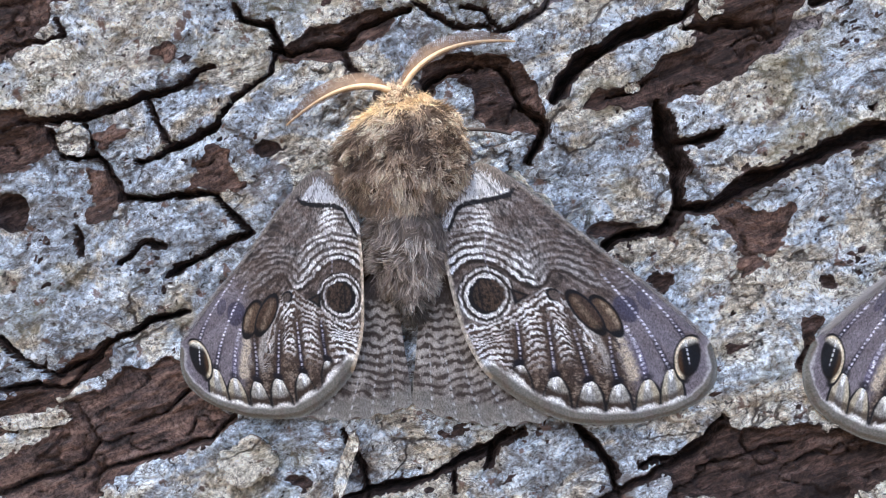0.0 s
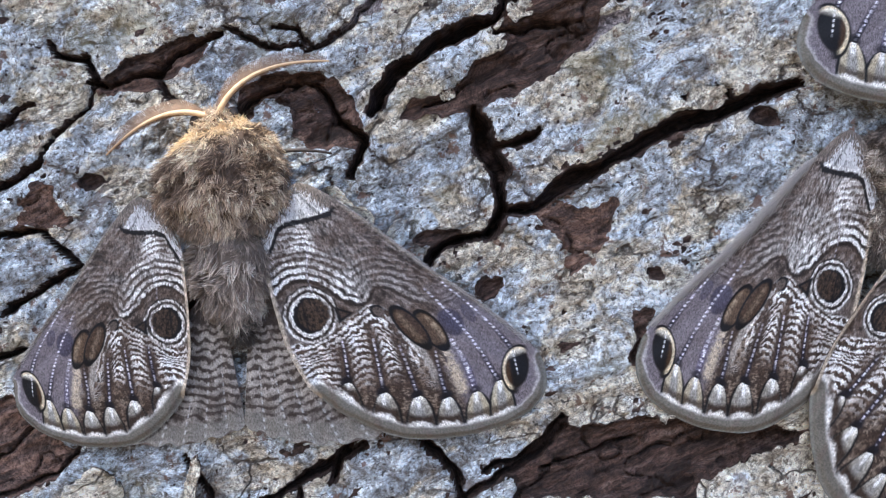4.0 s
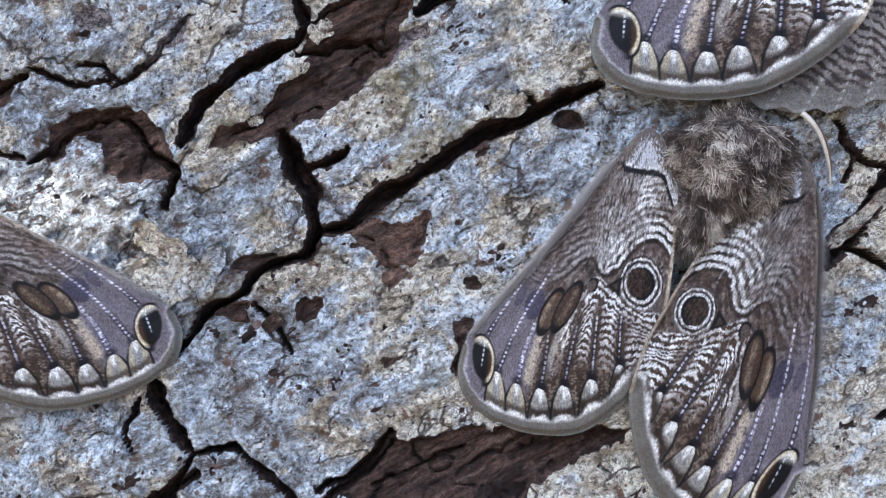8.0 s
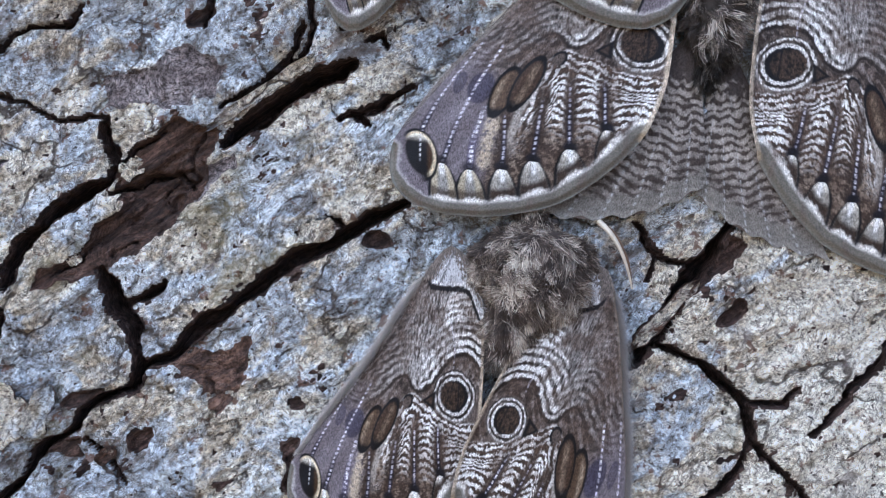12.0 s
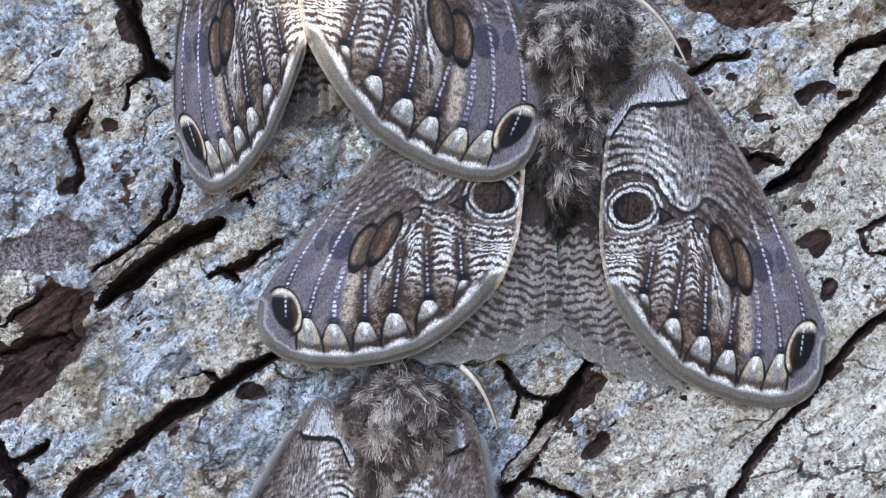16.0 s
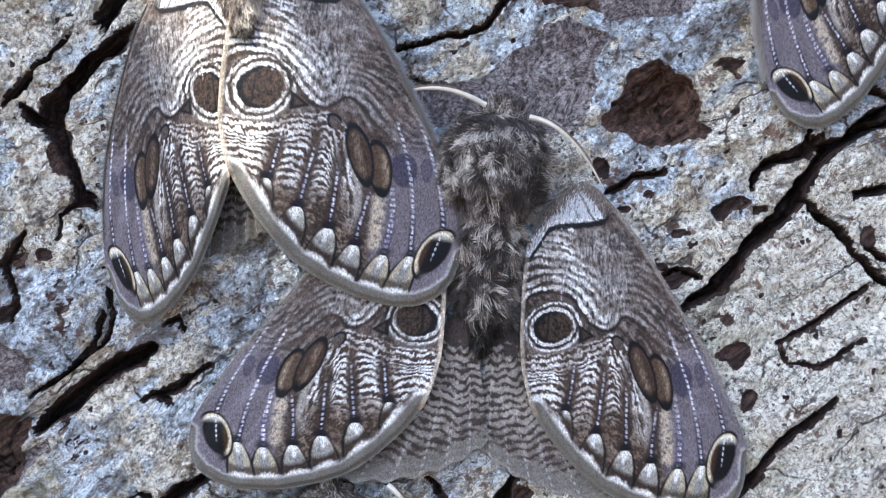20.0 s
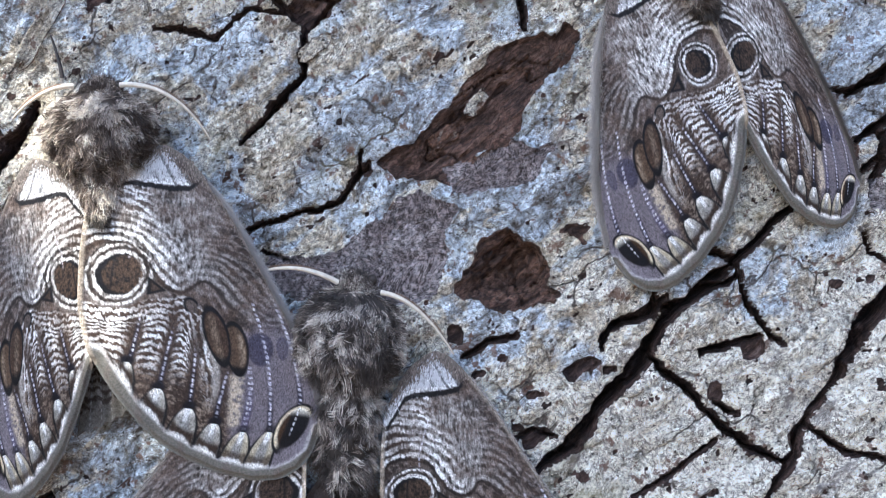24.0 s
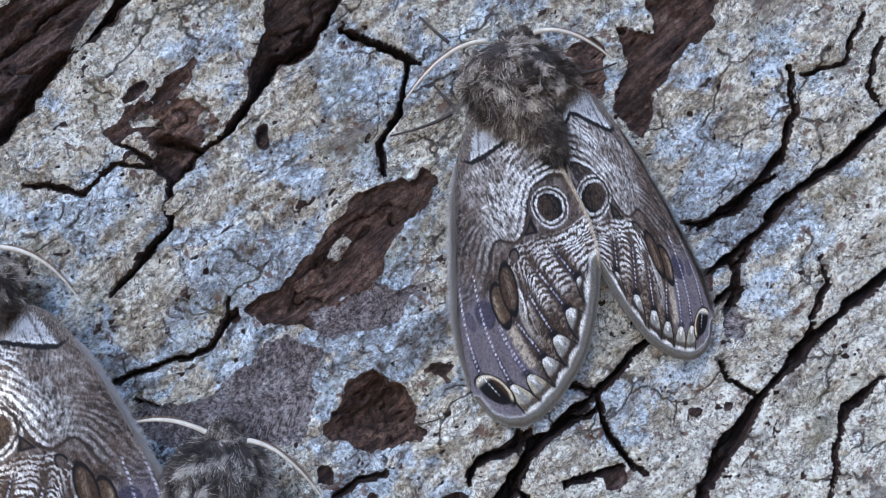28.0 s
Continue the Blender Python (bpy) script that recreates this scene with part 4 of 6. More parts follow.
def forewing_pattern(x, y, seed, eye, pale=0.1):
    """Colours of a forewing: eye spot, wavy bars over it, barred fields below, oval cells, arches and a grey fringe along the margin."""
    n1 = fbm(x / 40, y / 40, seed, 3)
    n2 = fbm(x / 9, y / 9, seed + 3, 3)
    n3 = fbm(x / 3.5, y / 3.5, seed + 5, 2)
    hair = fbm(x / 2.6, (y + 0.1 * x) / 9, seed + 9, 2)
    rag = fbm(x / 3.0, y / 16, seed + 4, 2)
    wob = 5 * fbm(x / 26, y / 26, seed + 1, 3) + 1.8 * n2 + 3.4 * rag
    dm, _ = to_polyline(x, y, MARGIN)
    dc, _ = to_polyline(x, y, COSTA)
    col = np.zeros((*x.shape, 3)) + np.array(TAUPE)
    # speckled costal half, streaked along the veins
    streak = fbm((x - 0.62 * y) / 7, (y + 0.62 * x) / 60, seed + 2, 3)
    col = paint(col, smooth01(0.10, 0.5, streak + 0.6 * n2) * 0.35, (0.42, 0.39, 0.38))
    col = paint(col, 0.8 * smooth01(-0.1, 0.35, -n2 * 0.6 - 0.7 * n1 - 0.6 * streak), DARK)
    # lilac outer field
    field = smooth01(225, 285, x + 0.25 * (y - 330) + 25 * n1) * smooth01(170, 290, y + 30 * n1 + 20 * streak)
    col = paint(col, 0.93 * field, mixed(LILAC, TAUPE, 0.15))
    col = paint(col, 0.25 * field * smooth01(0.0, 0.5, streak + 0.4 * n1), (0.27, 0.245, 0.28))
    # the bars over the eye: one winding line and its parallels
    line = refine([(-30, 262), (-14, 218), (-2, 176), (16, 151), (42, 138), (72, 139), (98, 157), (117, 186), (140, 209), (158, 213), (172, 202), (184, 187), (200, 190), (219, 208), (243, 234), (271, 258), (305, 262), (350, 240)], 3)
    ds, _ = to_polyline(x, y, [tuple(p) for p in line])
    over = np.interp(x, line[:, 0], line[:, 1]) > y
    s = np.where(over, ds, -ds) + 0.55 * wob + 1.3 * n3
    s = s * (1 + 0.10 * fbm(x / 60, y / 60, seed + 7, 2)) + 4.0 * fbm(x / 17, y / 11, seed + 6, 2)
    band = smooth01(-7, -3, s) * smooth01(205, 150, s) * smooth01(196, 172, x - 0.32 * y + 0.0 * s)
    white_zone = smooth01(128, 104, x - 0.22 * (y - 100) + 12 * n1)
    col = paint(col, band * smooth01(70, 45, s), mixed(BROWN, WHITE, 0.06))
    col = paint(col, band * smooth01(38, 60, s) * white_zone, mixed(BROWN, WHITE, 0.10))
    weak = 1 - 0.85 * smooth01(115, 185, x)
    for c, half, k in ((7.5, 3.6, 0.95), (21.5, 4.4, 0.95), (36, 3.8, 0.8), (50, 3.0, 0.7), (62, 2.4, 0.6)):
        col = paint(col, band * stripe(s, c, half, 2.4) * k * weak * (0.9 + 1.1 * n2 + 0.7 * hair), WHITE)
    for c, half, k in ((0, 3.0, 0.97), (14.2, 2.8, 0.95), (28.8, 2.8, 0.9), (43.5, 2.2, 0.8), (56.5, 1.9, 0.75)):
        col = paint(col, band * stripe(s, c, half, 2.0) * k * (1 - 0.5 * smooth01(175, 260, x)), DARK)
    # pale field with fine lines up to the shoulder
    fine = 0.5 + 0.5 * np.sin((s + 2.5 * n2 + 0.10 * x) * 2 * math.pi / 12)
    core = np.exp(-(((x - 86 - 0.12 * (90 - y)) / 34) ** 2))
    col = paint(col, smooth01(58, 68, s) * smooth01(230, 190, s) * white_zone * smooth01(0.30, 0.62, fine + 0.6 * hair + 0.5 * n2) * (0.22 + 0.72 * core), WHITE)
    d0, _ = to_polyline(x, y, [(128, 40), (146, 90), (166, 150), (181, 186)])
    col = paint(col, 0.7 * smooth01(5, 1.5, d0 + 1.5 * n2), DARK)
    # fine wavy lines from the bars out to the costa
    far = smooth01(120, 175, x + 0.25 * (150 - y)) * smooth01(0, 5, s)
    ripple = 0.5 + 0.5 * np.sin((s + 7 * fbm(x / 22, y / 12, seed + 5, 3)) * 2 * math.pi / 13)
    patchy = 0.55 + 1.2 * fbm(x / 30, y / 30, seed + 10, 2)
    col = paint(col, far * 0.60 * smooth01(0.50, 0.85, ripple + 0.3 * hair) * np.clip(patchy, 0.1, 1), mixed(DARK, BROWN, 0.4))
    col = paint(col, far * 0.26 * smooth01(0.45, 0.1, ripple + 0.5 * hair) * np.clip(patchy + 0.2, 0.1, 1), (0.46, 0.43, 0.42))
    # pale frosting over the inner half of the wing's root
    frost = smooth01(40, 75, x) * smooth01(205, 150, x - 0.15 * y) * smooth01(0, 8, s) * smooth01(15, 40, y)
    col = paint(col, pale * frost * np.clip(0.55 + 1.6 * hair + 1.2 * rag + 0.5 * (ripple - 0.5), 0, 1), (0.66, 0.64, 0.62))
    # barred fields below the eye
    top = refine([(-10, 262), (20, 262), (52, 263), (84, 254), (112, 243), (140, 236), (160, 226), (176, 234), (190, 256), (202, 290), (214, 340), (230, 400)], 3)
    dt, _ = to_polyline(x, y, [tuple(p) for p in top])
    under = np.interp(x, top[:, 0], top[:, 1]) < y
    q = np.where(under, dt, -dt) + 0.5 * wob + 1.2 * n3
    low = smooth01(-14, -8, q) * smooth01(30, 40, dm) * smooth01(250, 226, x + 0.12 * (330 - y))
    veins = [refine(v, 4) for v in VEINS]
    vx = [np.interp(y, v[:, 0], v[:, 1]) for v in veins]
    edge_x = [np.zeros(x.shape) - 8, vx[0], vx[1], vx[2], vx[3], vx[3] + 60]
    cell = np.zeros(x.shape)
    for e0, e1 in zip(edge_x, edge_x[1:]):
        cell = np.where((x >= e0) & (x < e1), (x - e0) / np.maximum(e1 - e0, 4), cell)
    arch = (2 * cell - 1) ** 2
    col = paint(col, low, BROWN)
    col = paint(col, 0.5 * low * smooth01(-0.1, 0.35, n2 + 0.6 * n3 + 0.5 * hair), (0.15, 0.108, 0.08))
    dent = smooth01(14, 46, q)
    phase = q * (1 - dent) + dent * (0.9 * y - 205 - 17 * arch) + 1.0 * wob
    ribs = 0.5 + 0.5 * np.sin((phase + 2.2 * n2) * 2 * math.pi / 12.5)
    fade = smooth01(400, 335, y + 0.10 * x - 12 + 18 * n1)
    bold = smooth01(36, 16, q)
    mid = smooth01(0.05, 0.30, cell) * smooth01(0.97, 0.66, cell)
    strong = np.maximum((0.55 + 0.4 * mid) * bold, fade * (0.05 + 0.92 * mid))
    col = paint(col, low * smooth01(0.40, 0.66, ribs + 0.5 * hair + 0.45 * n2) * strong * smooth01(-14, -4, q), WHITE)
    col = paint(col, 0.55 * low * smooth01(0.55, 0.2, fade + 0.3 * n2), mixed(BROWN, DARK, 0.2))
    col = paint(col, 0.7 * low * smooth01(340, 400, y + 0.2 * x) * smooth01(0.05, 0.4, n3 + n2 + 0.6 * mid - 0.45), (0.26, 0.21, 0.165))
    # brown stripes beside the veins
    for k in range(4):
        d = np.abs(x - vx[k] + 0.8 * n2)
        col = paint(col, 0.85 * smooth01(15, 6, d + 4 * n3 + 3 * n2) * smooth01(262, 300, y) * smooth01(30, 40, dm), mixed(BROWN, DARK, 0.25))
    # brown wash over the bars, in patches
    wash = smooth01(-0.15, 0.40, fbm(x / 34, y / 26, seed + 8, 4, 0.6) + 0.10)
    col = paint(col, 0.5 * wash * smooth01(30, 50, dm) * (1 - field), (0.115, 0.075, 0.054))
    # dark corners beside the eye
    centre, across_mm, up_mm = eye
    ex, ey = x - centre[0], y - centre[1]
    r = 45 * np.hypot(across_mm, up_mm) * (1 + 0.05 * np.sin(2.0 * np.arctan2(ey, ex) + 0.7)) + 0.9 * wob + 2.2 * n3
    near = 0.9 * smooth01(76, 68, r) * smooth01(2, -4, s) * smooth01(2, -6, q)
    col = paint(col, near, mixed(BROWN, WHITE, 0.12))
    col = paint(col, near * stripe(r, 63, 2.6) * (0.6 + 1.0 * hair), WHITE)
    side = np.abs(ey - 14 - 0.15 * (ex - 50)) * 1.5 - 0.9 * (74 - ex)
    wedge = smooth01(4, -2, side) * smooth01(42, 47, ex) * smooth01(3, -3, s)
    col = paint(col, wedge, BLACK)
    col = paint(col, smooth01(-4, -10, side) * smooth01(49, 54, ex) * smooth01(3, -3, s), BROWN)
    small = np.hypot((x - 176 - 0.3 * (y - 238)) / 11, (y - 236) / 15) + 0.06 * n2
    col = paint(col, smooth01(1.25, 1.05, small) * smooth01(14, 0, (x - 176) + (y - 236)), BLACK)
    col = paint(col, smooth01(0.9, 0.7, small), mixed(BROWN, WHITE, 0.05))
    # the eye
    col = paint(col, stripe(r, 55.5, 2.8) * (0.85 + 0.8 * n2), DARK)
    col = paint(col, 0.9 * stripe(r, 68, 2.2) * smooth01(30, -5, ey) * (0.8 + 1.2 * n2), DARK)
    col = paint(col, smooth01(53, 49.5, r) * (0.75 + 1.1 * hair + 0.8 * n2), WHITE)
    col = paint(col, 0.6 * stripe(r, 48.5, 0.7, 1.2) * smooth01(-0.25, 0.15, n1 + np.sin(np.arctan2(ey, ex) * 2 + seed)), DARK)
    col = paint(col, smooth01(45.5, 42, r), BLACK)
    col = paint(col, smooth01(41.5, 36, r + 0.3 * (4 - ex)) * (0.75 + 0.9 * n3 + 0.8 * hair), (0.085, 0.054, 0.036))
    col = paint(col, 0.75 * smooth01(3, 1, np.abs(ex + 9 + 0.1 * ey)) * smooth01(43, 38, r), BLACK)
    # pale stripe beside the ovals, cream patch past them
    dl, _ = to_polyline(x, y, [(198, 262), (206, 300), (222, 340), (228, 390), (222, 430)])
    col = paint(col, 0.8 * smooth01(9, 3, dl + 2 * n2) * smooth01(440, 380, y), (0.36, 0.33, 0.30))
    dp, _ = to_polyline(x, y, [(258, 365), (262, 410), (262, 450)])
    col = paint(col, smooth01(15, 5, dp + 5 * n2) * smooth01(-0.55, 0.0, n3 + 0.5 * n2), (0.46, 0.39, 0.30))
    # oval cells
    for ox, oy, rx, ry, lean, fill, rim in ((288, 303, 20, 31, 0.10, (0.085, 0.075, 0.115), (0.075, 0.067, 0.105)), (322, 296, 9, 22, 0.15, (0.13, 0.118, 0.15), (0.10, 0.09, 0.13)),
                                            (251, 307, 19, 50, 0.22, (0.12, 0.076, 0.047), BLACK), (219, 288, 19, 54, 0.30, (0.085, 0.05, 0.032), BLACK)):
        o = np.hypot((x - ox - lean * (y - oy)) / (rx * (1 + 0.10 * np.clip((oy - y) / ry, -1, 1))), (y - oy) / ry) + 0.02 * n2
        if rim == BLACK:
            col = paint(col, smooth01(1.10, 1.02, o), rim)
            col = paint(col, smooth01(0.93, 0.80, o) * smooth01(1.05, 0.8, (y - oy) / ry + 0.25), fill)
            side = (x - ox - lean * (y - oy)) / rx
            pale = smooth01(0.88, 0.6, o) * (smooth01(0.0, 0.5, side) if ox > 240 else smooth01(0.5, 0.1, np.abs(side + 0.1)))
            col = paint(col, pale * (0.7 if ox > 240 else 0.35) * (0.8 + hair), (0.36, 0.29, 0.21))
        else:
            col = paint(col, smooth01(1.12, 0.95, o) * 0.9, rim)
            col = paint(col, smooth01(0.85, 0.6, o), fill)
    # veins: pale dashes down to the arches
    for k, v in enumerate(veins):
        y0, y1 = v[0, 0], v[-1, 0]
        d = np.abs(x - vx[k] + 0.6 * n1)
        run = smooth01(y0 - 6, y0 + 12, y) * smooth01(y1 + 34, y1 + 24, y) * (1.0 if k < 7 else 0.5)
        dash = smooth01(0.2, 0.45, 0.5 + 0.5 * np.sin(y * 2 * math.pi / 10 + k * 2) + 0.6 * n2)
        wide = (1.5, 1.6, 1.7, 1.8, 3.4, 2.2, 2.0, 1.6)[k]
        col = paint(col, 0.85 * smooth01(wide + 4.5, wide + 1, d) * run * smooth01(y1 - 120, y1 - 30, y) * (k < 7), (0.022, 0.02, 0.045) if k != 4 else (0.10, 0.085, 0.15))
        glint = np.where(np.abs(hair) > 0.12, 1.0, 0.35) if k == 4 else 1.0
        col = paint(col, (0.55 + 0.9 * hair) * smooth01(wide + 0.8, wide - 0.7, d) * run * dash * glint, (0.74, 0.73, 0.85))
    # arches along the margin
    for k, (bx, by) in enumerate(ARCHES):
        ay = y - by + 4
        ax = x - bx + 0.2 * ay
        half = (19, 22.5, 22, 20.5, 20.5, 19)[k]
        w = half * (0.16 + 0.84 * np.sqrt(np.clip(ay / 34, 0, 1)) * (1 + 0.12 * smooth01(30, 60, ay)))
        o = np.where(ay > 0, np.abs(ax) / w, np.hypot(ax / (0.16 * half), ay / 4))
        on = smooth01(22, 27, dm) * smooth01(86, 76, ay)
        rim = smooth01(1.24, 1.12, o) * (ay > -6)
        cap = smooth01(1.0, 0.4, np.hypot(ax / 17, (ay + 4) / 15))
        col = paint(col, cap * (1.0 if k < 4 else 0.7), (0.014, 0.012, 0.022))
        col = paint(col, rim * on, BLACK)
        body = smooth01(1.0, 0.9, o) * (ay > 0) * on
        col = paint(col, body, (0.29, 0.28, 0.265))
        col = paint(col, body * smooth01(22, 6, ay) * 0.7, (0.74, 0.73, 0.69))
        col = paint(col, body * 0.75 * smooth01(0.25, 0.6, np.abs(ax) / w) * (0.8 if k > 3 else 0.2), (0.52, 0.44, 0.28))
        col = paint(col, body * 0.95 * smooth01(4.2, 2.4, np.abs(ax)) * smooth01(30, 14, ay), WHITE)
        hollow = 37 + 5 * (ax / w) ** 2 + 1.5 * n2
        col = paint(col, body * smooth01(hollow + 16, hollow + 4, dm) * (0.95 if k < 4 else 0.75), (0.05, 0.028, 0.018))
    # white crescents under them
    lobe = np.zeros(x.shape)
    for k, (bx, by) in enumerate(ARCHES + [(28, 322)]):
        ax = x - bx + 0.2 * (y - by + 10)
        lobe = np.maximum(lobe, 1 - (ax / 25) ** 2)
    fan = np.degrees(np.arctan2(x - 105, y + 60))
    scal = 25 * (1 - 0.5 * smooth01(325, 395, x) * smooth01(540, 480, y))
    col = paint(col, smooth01(4, -3, dm - scal - 2 - 8 * np.clip(lobe, 0, 1) + 5 * hair + 3 * n2) * (0.35 + 0.55 * lobe), (0.78, 0.76, 0.73))
    # apex spot
    ay = y - 447
    ax = x - 364 + 0.24 * ay
    o = np.hypot(ax / 25, ay / (40 + 10 * (ay > 0)))
    on = smooth01(13, 17, dm)
    inner = smooth01(20, 4, ax + 0.25 * ay)
    col = paint(col, smooth01(1.22, 1.14, o) * on * inner, BLACK)
    col = paint(col, smooth01(1.08, 1.02, o) * on * smooth01(14, -2, ax + 0.40 * ay), (0.60, 0.52, 0.37))
    col = paint(col, smooth01(0.94, 0.78, o) * on, (0.085, 0.045, 0.022))
    col = paint(col, smooth01(1.0, 0.8, o) * on * smooth01(-17, -8, ax - 0.05 * ay), BLACK)
    col = paint(col, 0.8 * smooth01(1.0, 0.9, o) * smooth01(-18, -36, ay) * on, (0.80, 0.76, 0.66))
    col = paint(col, 0.9 * smooth01(1.05, 0.9, o) * smooth01(1.5, 0.6, np.abs(ax + 1 - 0.10 * ay)) * smooth01(24, 6, ay) * on * smooth01(0.15, 0.4, 0.5 + 0.5 * np.sin(y * 0.6)), (0.75, 0.75, 0.8))
    # smooth fringe
    soft = smooth01(scal + 5 * lobe, scal - 5, dm)
    col = paint(col, soft, FRINGE)
    col = paint(col, 0.5 * soft * smooth01(0.75, 1, np.sin((fan + 2) * 0.84 + 0.4 * n1)), TAUPE)
    col = paint(col, 0.2 * soft * smooth01(7, 2, dm), (0.30, 0.33, 0.31))
    hairs = soft * np.sin(fan * 9 + 6 * n1)
    plain = (1 - 0.8 * soft) * (1 - 0.6 * field)
    n2, n3, hair = n2 * plain, n3 * plain + 0.08 * hairs, hair * plain
    # white shoulder and the dark line under it
    sh = y - np.interp(x, (20, 40, 55, 75, 125, 155, 180), (75, 47, 23, 15, 14, 9, -20)) + 2.5 * hair + 2 * n2
    col = paint(col, smooth01(2, -2, sh), mixed(DARK, TAUPE, 0.6))
    white = smooth01(2, -2, sh) * smooth01(-5, 4, y - 20 + 1.03 * (x - 50) + 8 * hair + 6 * n2) * smooth01(5, -4, x - 117 - 0.72 * (y + 47) + 8 * hair)
    col = paint(col, white * (0.9 + 0.9 * n3), (0.80, 0.80, 0.83))
    for off in (118, 141):
        col = paint(col, white * smooth01(4.5, 1.5, np.abs(x - off - 0.45 * (y + 30) + 3 * n2)) * 0.8, DARK)
    col = paint(col, smooth01(6.5, 3.5, np.abs(sh - 6)) * smooth01(172, 160, x) * 0.95, BLACK)
    # costal and inner edges; the inner line has a sunlit ridge painted in
    di, _ = to_polyline(x, y, INNER)
    col = paint(col, 0.8 * smooth01(9, 4, di) * smooth01(60, 110, y), (0.50, 0.42, 0.32))
    col = paint(col, 0.5 * smooth01(9, 3, dc) * smooth01(400, 300, y), (0.42, 0.37, 0.31))
    # crisp scales: dark ones near black, white ones bright
    light = col.mean(-1)
    crisp = np.clip(light / 0.22, 0.1, 4) ** 0.27
    col = col * (1 + (crisp - 1) * (1 - soft))[..., None]
    return np.clip(col * (1 + 0.55 * n3 + 0.2 * n2 + 0.35 * hair)[..., None], 0.004, 0.9)


def curve_at(points, ys):
    p = np.array(points, float)
    return np.interp(ys, p[:, 1], p[:, 0])


def wing_grid(rows, cols):
    """Rows of points from the inner edge or margin across to the costa."""
    ys = np.linspace(-59.7, 561.7, rows)
    left_edge = INNER + MARGIN[1:7]
    right_edge = COSTA + [(405, 495), (388, 532), (355, 556), (310, 562)]
    fine_l, fine_r = refine(left_edge, 8), refine(right_edge, 8)
    for side in (fine_l, fine_r):
        side[:, 1] = np.maximum.accumulate(side[:, 1])
    xl, xr = curve_at(fine_l, ys), curve_at(fine_r, ys)
    s = np.linspace(0, 1, cols)
    return xl[:, None] + (xr - xl)[:, None] * s, np.repeat(ys[:, None], cols, 1)


def refine(points, n):
    """A rounder polyline through the same corners."""
    p = np.array(points, float)
    q = np.vstack([2 * p[0] - p[1], p, 2 * p[-1] - p[-2]])
    out = []
    for a, b, c, d in zip(q, q[1:], q[2:], q[3:]):
        for k in range(n):
            t = k / n
            out.append(0.5 * ((2 * b) + (c - a) * t + (2 * a - 5 * b + 4 * c - d) * t * t + (3 * b - a - 3 * c + d) * t**3))
    out.append(p[-1])
    return np.array(out)


FW_ROWS, FW_COLS = 331, 211


def add_weave(ob, x, y):
    """Coordinates for the rows of scales: across and along the wing."""
    co = np.zeros((len(ob.data.vertices), 3), dtype=np.float32)
    co[: x.size, 0], co[: x.size, 1] = x.ravel(), y.ravel()
    ob.data.attributes.new("weave", "FLOAT_VECTOR", "POINT").data.foreach_set("vector", co.ravel())


ORIGIN = {}


